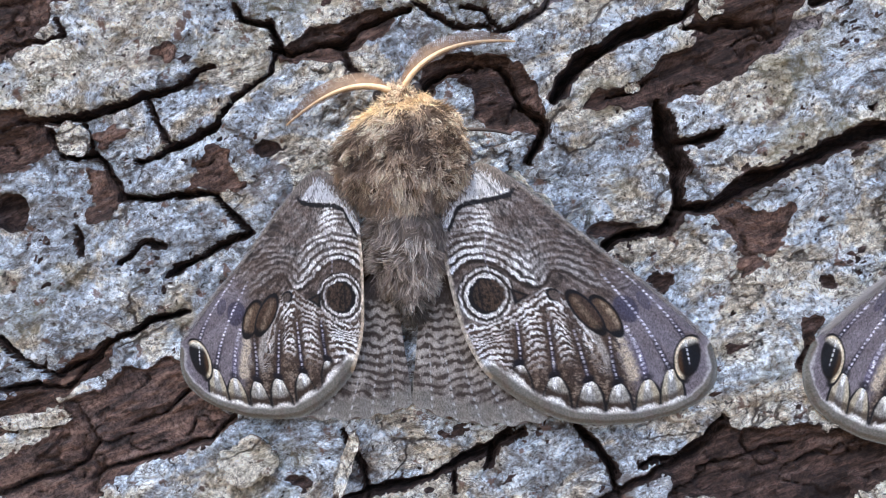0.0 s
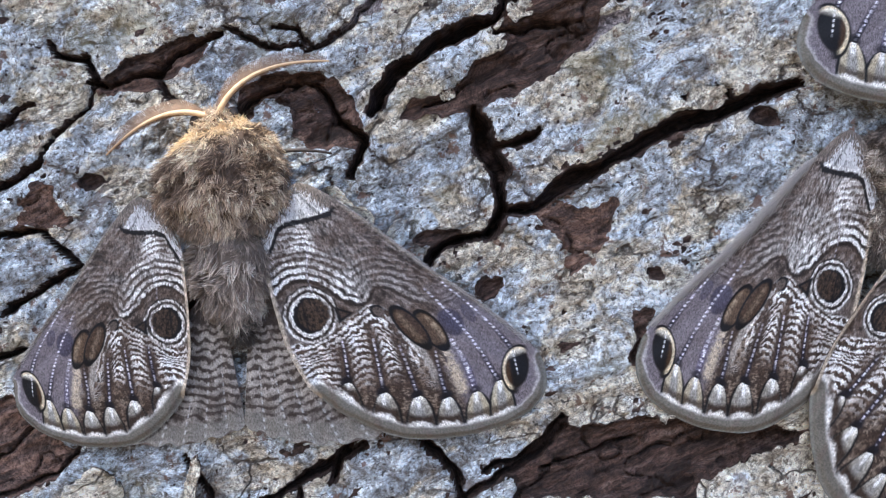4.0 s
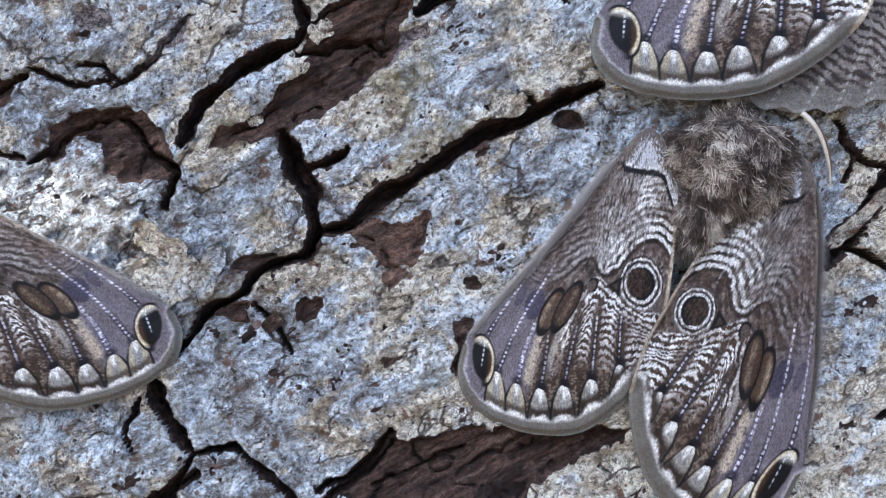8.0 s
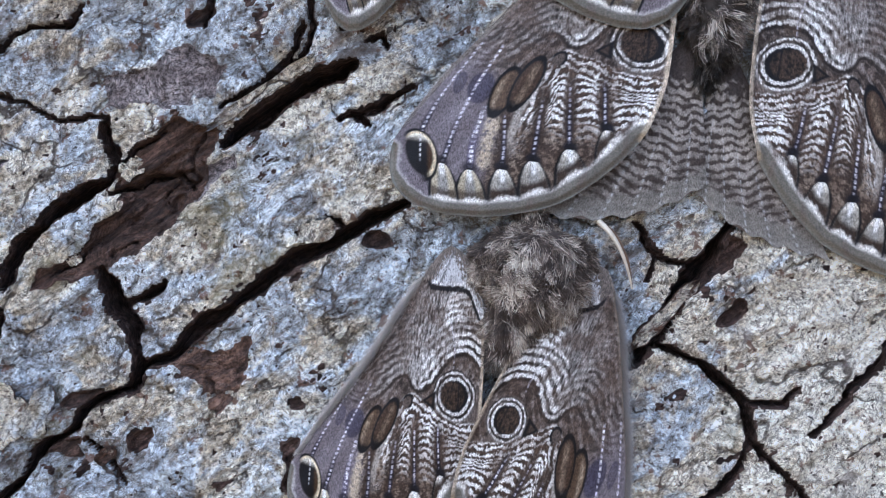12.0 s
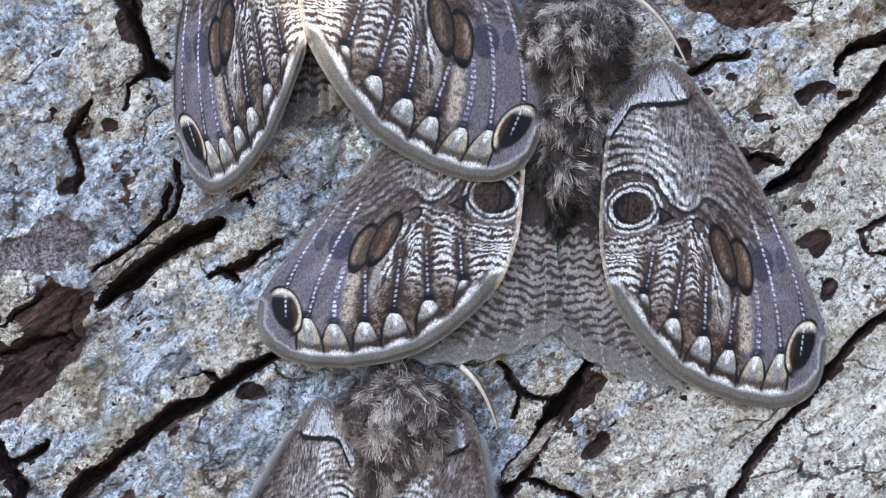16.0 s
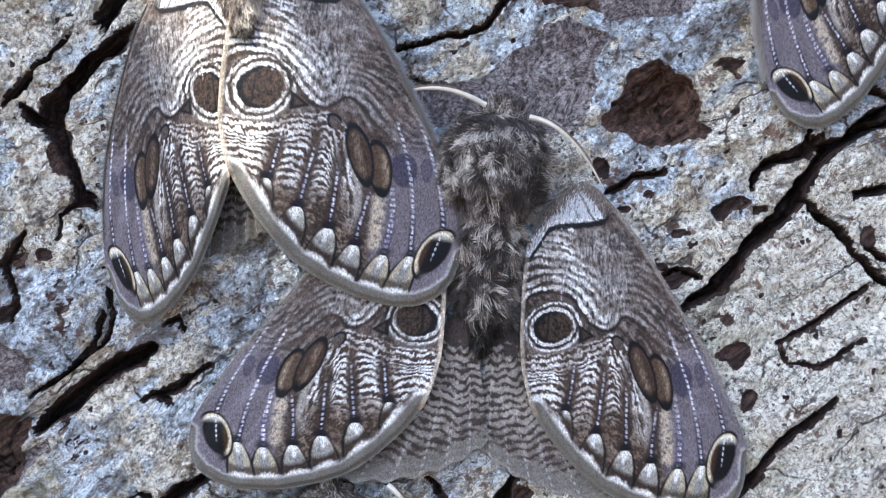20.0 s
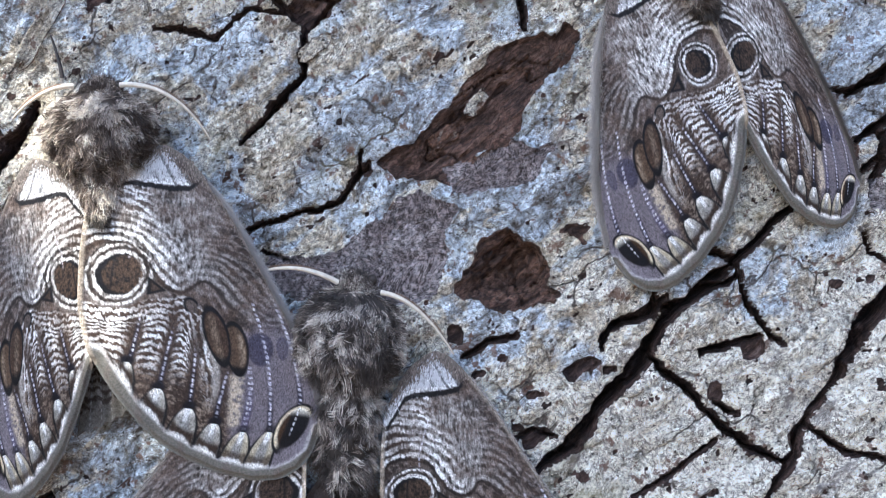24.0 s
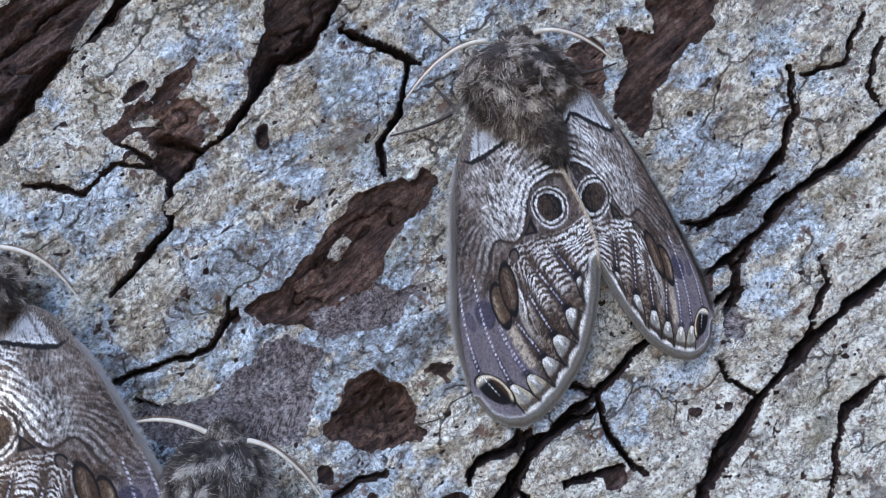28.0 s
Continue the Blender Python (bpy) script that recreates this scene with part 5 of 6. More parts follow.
def forewing(moth, at, ax, ay, twist, heights, seed, eye=(59, 204, 4.0, 3.8), lap=1.0, pale=0.1):
    """A forewing laid by its axes ax, ay (mm per unit of the pattern) and a twist from the point at, in the plan."""
    origin = ORIGIN[moth.name]
    base, lift, tilt = heights
    x, y = wing_grid(FW_ROWS, FW_COLS)
    ex, ey = x - eye[0], y - eye[1]
    skew = x * y - eye[0] * eye[1]
    col = forewing_pattern(x, y, seed, (eye[:2], (ax[0] * ex + ay[0] * ey + twist[0] * skew) / eye[2], (ax[1] * ex + ay[1] * ey + twist[1] * skew) / eye[3]), pale)
    s = np.clip((x - 40) / 370, 0, 1)
    t = np.clip((y + 52) / 613, 0, 1)
    fan = np.degrees(np.arctan2(x - 105, y + 60))
    h = base + tilt * t + lift * (1 - s) ** 1.3 * (1 - 0.75 * t) + 2.2 * np.sin(np.pi * np.clip(s * 0.9 + 0.1, 0, 1)) * np.sin(np.pi * np.clip(t * 0.92 + 0.06, 0, 1))
    h = h + 0.16 * np.cos(fan * 2 * math.pi / 6.4) * smooth01(180, 330, y) + 0.10 * fbm(x / 18, y / 18, seed, 3)
    di, _ = to_polyline(x, y, INNER)
    h = h + 0.8 * np.exp(-((di / 9) ** 2)) * smooth01(60, 120, y) * smooth01(370, 330, y)
    dm, _ = to_polyline(x, y, MARGIN)
    h = h + 0.14 * np.sin(math.pi * np.clip(dm / 25, 0, 1)) - 0.7 * smooth01(12, 0, dm)
    u = at[0] + ax[0] * x + ay[0] * y + twist[0] * x * y
    v = at[1] + ax[1] * x + ay[1] * y + twist[1] * x * y
    verts = np.stack([(u - origin[0]) * MM, (v - origin[1]) * MM, h * MM], -1).reshape(-1, 3)
    faces = grid_faces(FW_ROWS, FW_COLS)
    cols = np.column_stack([col.reshape(-1, 3), smooth01(12, 30, to_polyline(x, y, MARGIN)[0]).ravel()])
    # under side, coarse, 0.35 mm below
    lo = np.arange(FW_ROWS * FW_COLS).reshape(FW_ROWS, FW_COLS)[::8, ::8]
    low = verts[lo.ravel()].copy()
    low[:, 2] -= 0.35 * MM
    lf = grid_faces(*lo.shape)[:, ::-1] + len(verts)
    ob = link_mesh("forewing", np.vstack([verts, low]), np.vstack([faces, lf]), WING, moth, True, np.vstack([cols, np.tile((*TAUPE, 1.0), (len(low), 1))]), "grey-brown forewing with eye spot and wavy bars")
    add_weave(ob, x + 700 * seed, y)
    # white pile on the shoulder, lying towards the margin
    rng = np.random.RandomState(seed + 40)
    count = 5200
    ri, ci = rng.randint(0, int(FW_ROWS * 0.19), count), rng.randint(0, FW_COLS, count)
    keep = (y[ri, ci] < np.interp(x[ri, ci], (20, 40, 55, 75, 125, 155), (68, 40, 14, 4, 3, -4)))
    ri, ci = ri[keep], ci[keep]
    count = len(ri)
    root = verts.reshape(FW_ROWS, FW_COLS, 3)[ri, ci]
    down = np.array((ay[0], ay[1], 0.0)) / math.hypot(*ay)
    across = np.array((ax[0], ax[1], 0.0)) / math.hypot(*ax)
    inner = 1 - ci / FW_COLS
    way = down + across * (rng.randn(count) * 0.25 - 0.35 * inner)[:, None] + np.array((0, 0, 0.18)) + rng.randn(count, 3) * 0.12
    snowy = (y[ri, ci] - 20 + 1.03 * (x[ri, ci] - 50) + 9 * rng.randn(count) > 0) & (x[ri, ci] - 117 - 0.72 * (y[ri, ci] + 47) + 5 * rng.randn(count) < 0)
    ln = ((0.7 + 0.9 * rng.rand(count)) * np.where(snowy, 1.0, 0.8))[:, None] * MM
    mid = root + way * ln * 0.5
    tip = mid + (way + np.array((0, 0, -0.6))) * ln * 0.5
    wd = across * 0.09 * MM
    hv = np.stack([root - wd, root + wd, mid + wd * 0.8, mid - wd * 0.8, tip + wd * 0.1, tip - wd * 0.1], 1).reshape(-1, 3)
    k = np.arange(count)[:, None] * 6
    hf = np.vstack([k + np.array([[0, 1, 2, 3]]), k + np.array([[3, 2, 4, 5]])])
    streak = np.abs((x[ri, ci] - 0.45 * (y[ri, ci] + 30) - 118 + 11.5) % 23 - 11.5) < 2.6
    shade = 0.55 + 0.25 * rng.rand(count) - 0.45 * ((rng.rand(count) < 0.12) | (streak & (x[ri, ci] > 105)))
    brown = (0.10 + 0.25 * rng.rand(count) ** 2)[:, None] * np.array((1.0, 0.82, 0.70))
    hc = np.repeat(np.where(snowy[:, None], shade[:, None] * np.array((0.98, 0.97, 1.0)), brown), 6, 0)
    link_mesh("shoulder_patch", hv, hf, FUR, ob, False, hc, "white scaly shoulder patch under brown fur")
    # soft pale hairs standing off the leading edge
    count = int(1500 * lap * lap)
    ri = rng.randint(int(FW_ROWS * 0.08), int(FW_ROWS * 0.74), count)
    root = verts.reshape(FW_ROWS, FW_COLS, 3)[ri, FW_COLS - 1 - rng.randint(0, 5, count)]
    along = ri / FW_ROWS
    taper = lap + (1 - lap) * smooth01(0.35, 0.7, along)
    way = across * 0.75 + down * (0.55 + 0.25 * lap) + np.array((0, 0, 0.1 - 0.13 * lap)) + rng.randn(count, 3) * 0.22
    ln = (taper * (0.8 + 0.9 * rng.rand(count)))[:, None] * MM
    wd = np.array((0, 0, 0.05)) * MM + down * 0.035 * MM
    tip = root + way * ln
    hv = np.stack([root - wd, root + wd, tip + wd * 0.2, tip - wd * 0.2], 1).reshape(-1, 3)
    hf = np.arange(count)[:, None] * 4 + np.array([[0, 1, 2, 3]])
    hc = np.repeat((0.75 + 0.5 * rng.rand(count))[:, None] * np.array((0.50, 0.455, 0.42)), 4, 0)
    link_mesh("costal_fringe", hv, hf, FUR, ob, False, hc, "soft pale hair along the leading edge")
    return ob


def hindwing(moth, root, a, b, base, seed, tint=1.0):
    """A hindwing below the forewing: a fan from its root between the corners a and b of its hem, in the plan."""
    origin = ORIGIN[moth.name]
    root, a, b = (np.array(p, float) for p in (root, a, b))
    rows, cols = 121, 81
    r, s = np.meshgrid(np.linspace(0.04, 1, rows), np.linspace(0, 1, cols), indexing="ij")
    mid = (a + b) / 2 - root
    la, lb = np.linalg.norm(a - root), np.linalg.norm(b - root)
    a0, b0 = math.atan2(*(a - root)[::-1]), math.atan2(*(b - root)[::-1])
    if b0 - a0 > math.pi:
        b0 -= 2 * math.pi
    if b0 - a0 < -math.pi:
        b0 += 2 * math.pi
    ang = a0 + (b0 - a0) * s
    reach = (la + (lb - la) * s) * (1 - 0.01 * np.sin(np.pi * s)) * (1 + 0.012 * np.cos(s * 40) * r)
    u, v = root[0] + reach * r * np.cos(ang), root[1] + reach * r * np.sin(ang)
    d = reach * r
    n2, n3 = fbm(u / 1.3, v / 1.3, seed, 3), fbm(u / 0.5, v / 0.5, seed + 4, 2)
    wave = 0.5 + 0.5 * np.sin(d * 2 * math.pi / 1.9 + 1.1 * np.cos(s * 22) + 4.0 * fbm(u / 4.5, v / 4.5, seed + 1, 3) + 1.0 * n3)
    col = np.zeros((rows, cols, 3)) + np.array((0.06, 0.045, 0.038))
    col = paint(col, smooth01(0.20, 0.60, wave + 0.6 * n2 + 0.5 * n3) * smooth01(0.26, 0.36, r + 0.12 * n2) * (0.75 - 0.25 * smooth01(0.6, 0.85, r)) * (1 + 0.8 * n2), (0.44, 0.40, 0.365))
    col = paint(col, smooth01(0.34, 0.26, r + 0.12 * n2), (0.075, 0.06, 0.056))
    hem = smooth01(0.87, 0.91, r + 0.03 * n2)
    col = paint(col, hem * 0.9, (0.20, 0.185, 0.165))
    spots = 0.6 * smooth01(0.0, 0.8, np.sin(s * 34) + 2 * n2) * smooth01(0.05, 0.02, np.abs(r - 0.84))
    col = paint(col, spots, DARK)
    col = paint(col, 0.4 * smooth01(0.965, 0.985, r), (0.33, 0.31, 0.28))
    for k in range(1, 6):
        col = paint(col, 0.6 * smooth01(0.010, 0.004, np.abs(s - k / 6)) * smooth01(0.5, 0.7, r) * smooth01(-0.1, 0.3, np.sin(d * 3.5)), (0.6, 0.6, 0.6))
    col = np.clip(tint * col * (1 + 0.3 * n3)[..., None], 0.004, 0.9)
    h = base + 0.6 * np.sin(s * 3.1) + 0.18 * np.cos(s * 34) * r
    verts = np.stack([(u - origin[0]) * MM, (v - origin[1]) * MM, h * MM], -1).reshape(-1, 3)
    low = verts.reshape(rows, cols, 3)[::8, ::8].reshape(-1, 3).copy()
    low[:, 2] -= 0.3 * MM
    lf = grid_faces(16, 11)[:, ::-1] + len(verts)
    ob = link_mesh("hindwing", np.vstack([verts, low]), np.vstack([grid_faces(rows, cols), lf]), WING, moth, True,
                     np.vstack([col.reshape(-1, 3), np.tile(TAUPE, (len(low), 1))]), "taupe hindwing with fine wavy bars")
    add_weave(ob, s * reach * 9 + 300 * seed, d * 9)
    return ob


def tube(name, points, radii, mat, parent, sides=7, label=""):
    pts = [Vector(p) for p in points]
    verts, faces = [], []
    for k, p in enumerate(pts):
        d = (pts[min(k + 1, len(pts) - 1)] - pts[max(k - 1, 0)]).normalized()
        s = d.cross(Vector((0.1, 0.2, 1))).normalized()
        t = d.cross(s)
        for a in range(sides):
            w = a / sides * math.tau
            verts.append(p + (s * math.cos(w) + t * math.sin(w)) * radii[k])
    for k in range(len(pts) - 1):
        for a in range(sides):
            b = (a + 1) % sides
            faces.append((k * sides + a, k * sides + b, (k + 1) * sides + b, (k + 1) * sides + a))
    return link_mesh(name, verts, faces, mat, parent, True, None, label)


def bend(a, b, c, n):
    a, b, c = Vector(a), Vector(b), Vector(c)
    return [a * (1 - t) ** 2 + b * 2 * t * (1 - t) + c * t * t for t in (k / (n - 1) for k in range(n))]


def fur_body(name, moth, path, radii, flat_z, hairs, length, tones, seed, lay, label, dark_tip=False):
    """A rounded body along path (local mm) with hairs lying along 'lay'; tones are colours of the pile."""
    rng = np.random.RandomState(seed)
    pts = np.array(path, float)
    seg = np.linspace(0, 1, len(pts))
    rows, cols = 26, 28
    ts = np.linspace(0, 1, rows)
    cen = np.stack([np.interp(ts, seg, pts[:, k]) for k in range(3)], -1)
    rad = np.interp(ts, seg, radii) * np.sqrt(np.clip(1 - (2 * np.clip(ts, 0.0, 1.0) - 1) ** 4, 0.02, 1))
    d = np.gradient(cen, axis=0)
    d /= np.linalg.norm(d, axis=1)[:, None]
    side = np.cross(d, (0, 0, 1.0))
    side /= np.linalg.norm(side, axis=1)[:, None] + 1e-9
    ang = np.linspace(0, 2 * np.pi, cols, endpoint=False)
    verts = cen[:, None] + rad[:, None, None] * (np.cos(ang)[None, :, None] * side[:, None] + np.sin(ang)[None, :, None] * np.array((0, 0, flat_z)))
    ids = np.arange(rows * cols).reshape(rows, cols)
    nxt = np.roll(ids, -1, 1)
    faces = np.stack([ids[:-1], nxt[:-1], nxt[1:], ids[1:]], -1).reshape(-1, 4)
    faces = np.vstack([faces, [[ids[0, 0], ids[0, 7], ids[0, 14], ids[0, 21]], [ids[-1, 21], ids[-1, 14], ids[-1, 7], ids[-1, 0]]]])
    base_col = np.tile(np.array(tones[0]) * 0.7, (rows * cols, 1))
    body = link_mesh(name, verts.reshape(-1, 3) * MM, faces, FUR, moth, True, base_col, label)
    # hairs in tufts: each tuft has its own lean, curl and tone, and its hairs draw together at the tip
    lay = np.array(lay, float)
    whole = np.linalg.norm(np.diff(pts, axis=0), axis=1).sum()
    tufts = max(60, hairs // 21)
    tt, ta = rng.rand(tufts), rng.rand(tufts) * np.pi * 1.24 - 0.38

    def on_body(t, a):
        c = np.stack([np.interp(t, ts, cen[:, k]) for k in range(3)], -1)
        r = np.interp(t, ts, rad)
        dd = np.stack([np.interp(t, ts, d[:, k]) for k in range(3)], -1)
        ss = np.stack([np.interp(t, ts, side[:, k]) for k in range(3)], -1)
        nrm = np.cos(a)[:, None] * ss + np.sin(a)[:, None] * np.array((0, 0, flat_z))
        root = c + r[:, None] * nrm * 0.97
        return root, nrm / np.linalg.norm(nrm, axis=1)[:, None], dd

    troot, tnrm, tdd = on_body(tt, ta)
    tu, tv = troot[:, 0] / 2.6, troot[:, 1] / 2.6
    swirl = np.stack([fbm(tu, tv, seed, 2), fbm(tu, tv, seed + 3, 2), 0 * tu], -1) * 2.2
    ends = smooth01(0.12, 0.0, tt)[:, None] * -tdd + smooth01(0.9, 1.0, tt)[:, None] * tdd
    tway = tnrm * 0.62 + lay * 0.75 + swirl + ends * 0.8 + rng.randn(tufts, 3) * 0.55
    tway /= np.linalg.norm(tway, axis=1)[:, None]
    tlen = length * (0.85 + 0.6 * rng.rand(tufts))
    ttip = troot + tway * tlen[:, None] + lay * 0.35 * length
    ttone = np.clip(0.47 + 1.15 * fbm(tu * 0.9, tv * 0.9, seed + 6, 3) + 0.20 * rng.randn(tufts), 0, 1)
    own = rng.randint(0, tufts, hairs)
    t = np.clip(tt[own] + rng.randn(hairs) * 0.62 / whole, 0, 1)
    a = ta[own] + rng.randn(hairs) * 0.62 / np.maximum(np.interp(tt[own], ts, rad), 2.0)
    root, nrm, dd = on_body(t, a)
    tip = ttip[own] + rng.randn(hairs, 3) * 0.34 + (root - troot[own]) * 0.5
    ln = (0.65 + 0.5 * rng.rand(hairs))[:, None]
    span = (tip - root) * ln
    m1 = root + span * 0.34 + nrm * 0.20 * length + rng.randn(hairs, 3) * 0.06
    m2 = root + span * 0.72 + nrm * 0.16 * length + rng.randn(hairs, 3) * 0.09
    tip = root + span
    acr = np.cross(span, nrm + rng.randn(hairs, 3) * 0.4)
    acr /= np.linalg.norm(acr, axis=1)[:, None] + 1e-9
    w = (0.04 + 0.04 * rng.rand(hairs))[:, None]
    hv = np.stack([root - acr * w, root + acr * w, m1 + acr * w, m1 - acr * w, m2 + acr * w * 0.75, m2 - acr * w * 0.75, tip + acr * w * 0.15, tip - acr * w * 0.15], 1).reshape(-1, 3)
    k = np.arange(hairs)[:, None] * 8
    hf = np.vstack([k + np.array([[0, 1, 2, 3]]), k + np.array([[3, 2, 4, 5]]), k + np.array([[5, 4, 6, 7]])])
    mixn = np.clip(ttone[own] + 0.16 * rng.randn(hairs), 0, 1)
    tn = np.array(tones)
    hc = tn[0] + (tn[1] - tn[0]) * smooth01(0.2, 0.6, mixn)[:, None] + (tn[2] - tn[1]) * smooth01(0.58, 0.95, mixn)[:, None]
    hc = hc * (0.75 + 0.5 * rng.rand(hairs))[:, None]
    # sunlit gold painted on the front rim, paler buff fur towards the rear
    if tones is SUNLIT_TAN:
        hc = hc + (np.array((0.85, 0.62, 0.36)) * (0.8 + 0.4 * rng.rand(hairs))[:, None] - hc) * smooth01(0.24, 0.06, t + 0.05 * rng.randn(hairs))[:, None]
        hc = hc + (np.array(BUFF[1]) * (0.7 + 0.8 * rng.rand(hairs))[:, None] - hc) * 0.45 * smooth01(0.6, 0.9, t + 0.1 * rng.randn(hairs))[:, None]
    if dark_tip:
        hc = hc * (1 - 0.85 * smooth01(0.70, 0.88, t + 0.05 * rng.randn(hairs)))[:, None]
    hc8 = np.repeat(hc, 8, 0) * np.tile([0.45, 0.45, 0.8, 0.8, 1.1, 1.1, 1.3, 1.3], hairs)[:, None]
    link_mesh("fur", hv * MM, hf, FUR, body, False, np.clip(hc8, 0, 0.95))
    return body


def antenna(moth, a, b, c, width, side):
    """A feathered antenna from its root a over b to the tip c (local mm): a pale shaft with a brown comb on either side."""
    n = 60
    pts = bend(a, b, c, n)
    rad = [0.68 * (1 - 0.72 * k / n) * MM for k in range(n)]
    shaft = tube("antenna", [p * MM for p in pts], rad, SUNLIT_HORN if "golden" in moth["label"] else HORN, moth, 7, "pale feathered antenna")
    verts, faces = [], []
    for k in range(5, int(n * 2.4) - 5):
        f = k / 2.4
        i = int(f)
        p = pts[i].lerp(pts[min(i + 1, n - 1)], f - i)
        d = (pts[min(i + 1, n - 1)] - pts[i - 1]).normalized()
        s = d.cross(Vector((0, 0, 1))).normalized()
        ln = width * min(1, 0.35 + 3 * i / n) * min(1, 0.25 + 2.2 * (1 - i / n))
        for sg, part_of in ((side, 1.0), (-side, 0.3)):
            e = p + (s * sg + d * 0.45 + Vector((0, 0, -0.3))).normalized() * ln * part_of
            q = len(verts)
            w = d * 0.10
            verts += [(p - w) * MM, (p + w) * MM, (e + w * 0.5) * MM, (e - w * 0.5) * MM]
            faces.append((q, q + 1, q + 2, q + 3))
    link_mesh("comb", verts, faces, COMB, shaft, False, None, "fine brown comb teeth")


def leg(moth, a, b, c):
    n = 14
    pts = bend(a, b, c, n)
    tube("leg", [p * MM for p in pts], [(0.55 - 0.025 * k) * MM for k in range(n)], SKIN, moth, 6, "thin dark leg")



# tan fur with the sun's gold put into its tones
SUNLIT_TAN = [(0.11, 0.07, 0.046), (0.44, 0.31, 0.21), (0.90, 0.74, 0.54)]
ASH = [(0.06, 0.047, 0.04), (0.28, 0.228, 0.195), (0.80, 0.72, 0.63)]

UMBER = [(0.065, 0.046, 0.036), (0.27, 0.21, 0.17), (0.80, 0.70, 0.59)]
BUFF = [(0.22, 0.175, 0.145), (0.52, 0.43, 0.36), (0.86, 0.77, 0.67)]


def owl_moth(label, origin):
    moth = tagged(new("owl_moth"), label, "moth", "moths on the bark")
    moth.matrix_basis = pose(origin[0] * MM, 0, 1.3 + origin[1] * MM, 90, 0, 0)
    ORIGIN[moth.name] = origin
    return moth


def thorax(moth, path, radii, seed, tones):
    fur_body("thorax", moth, path, [r - 1.3 for r in radii], 0.66, 34000, 2.1, tones, seed, (0, -0.9, 0.1), "thorax in long shaggy brown-grey fur")


def head(moth, at, up, seed, tones):
    """A small woolly head in front of the thorax, with two dark eyes."""
    a, d = Vector(at), Vector((up[0], up[1], 0)).normalized()
    face = fur_body("head", moth, [tuple(a - d * 4), tuple(a - d * 1), tuple(a + d * 2.2)], [4.6, 4.2, 2.4], 0.75, 3600, 1.2, tones, seed, (d.x * 0.4, d.y * 0.4, 0.2), "small woolly head")
    side = Vector((d.y, -d.x, 0))
    for s in (-1, 1):
        bm = bmesh.new()
        bmesh.ops.create_uvsphere(bm, u_segments=14, v_segments=10, radius=1.3 * MM)
        for v in bm.verts:
            v.co = Vector((v.co.x, v.co.y, v.co.z * 0.8)) + (a + side * s * 4.0 + d * 0.4 + Vector((0, 0, 0.6))) * MM
        me = bpy.data.meshes.new("eye")
        bm.to_mesh(me)
        me.materials.append(SKIN)
        ob = new("eye", me)
        ob.parent = face
        ob["label"] = "round black eye"


def abdomen(moth, path, radii, seed, tones):
    fur_body("abdomen", moth, path, radii, 0.75, 11000, 2.3, tones, seed, (0, -1.0, 0.1), "slim furry abdomen ending in a dark tip", True)


moth = owl_moth('brown and grey owl moth with golden sunlit fur, wings spread', (-4.4, 9.3))
forewing(moth, (1, 3.5), (0.1076, 0.0402), (0.0547, -0.0955), (-0.0000107, 0.0000534), (2, 4, 0), 3, (58, 206, 4.1, 3.75), 0.8, 0.2)
forewing(moth, (-10.3, 1.2), (-0.0878, -0.0191), (0.0210, -0.1005), (-0.0000294, 0.0000652), (2, 4, 0), 2, (53, 213, 3.4, 3.3), 0.8, 0.15)
thorax(moth, [(-5.5, 12.5, 3), (-2.5, 7, 5), (0.5, -1, 5.5), (3.2, -11, 4.5)], [9.5, 13.5, 14.6, 9], 2, SUNLIT_TAN)
head(moth, (-4.7, 14.2, 4), (-0.4, 0.9), 1, SUNLIT_TAN)
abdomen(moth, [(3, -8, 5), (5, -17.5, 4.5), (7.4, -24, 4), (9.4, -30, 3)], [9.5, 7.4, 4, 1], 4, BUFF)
antenna(moth, (-6.2, 14.4, 6), (-16, 16, 8), (-26.1, 2.6, 4), 3.2, 1)
antenna(moth, (-3.8, 15.3, 6), (-0.7, 27.2, 8), (16.7, 30.6, 4), 3.2, -1)
leg(moth, (8.1, 9.4, 3), (13.6, 11.8, 3.5), (20.4, 11.8, 0.8))
hindwing(moth, (3.5, -5.4), (40.8, -33.7), (8.5, -39.0), 2.4, 3)
hindwing(moth, (-3.7, -8.3), (-19.2, -47.1), (8.8, -39.0), 2.2, 4)
moth_a = moth

moth = owl_moth("grey owl moth, head tucked under another moth's wing", (137.3, 33.7))
forewing(moth, (138.8, 29.2), (0.1024, 0.0127), (-0.0499, -0.1160), (0.0000091, -0.0000643), (3.5, 4, -1), 4, (62, 211, 2.9, 3.3), 2.4, 0.3)
forewing(moth, (131.3, 35.3), (-0.0839, -0.0050), (-0.0086, -0.1281), (-0.0000299, 0.0000895), (1.8, 4, -0.5), 3, (66, 210, 3.15, 3.5), 2.6, 0.5)
thorax(moth, [(2.6, 12.5, 1.5), (2.6, 7, 3.5), (2, 0, 5), (-1.5, -9, 5)], [11, 14.2, 13.4, 7.5], 3, UMBER)
head(moth, (3.2, 13.6, 1.5), (0.2, 1), 2, UMBER)
abdomen(moth, [(-1.8, -7, 4.5), (-3.4, -12, 5), (-5, -17, 5)], [7, 3.2, 1], 5, UMBER)
antenna(moth, (16.4, 13.8, 4.5), (21.6, 9.9, 6.5), (24.3, -0.7, 2.5), 1.1, -1)

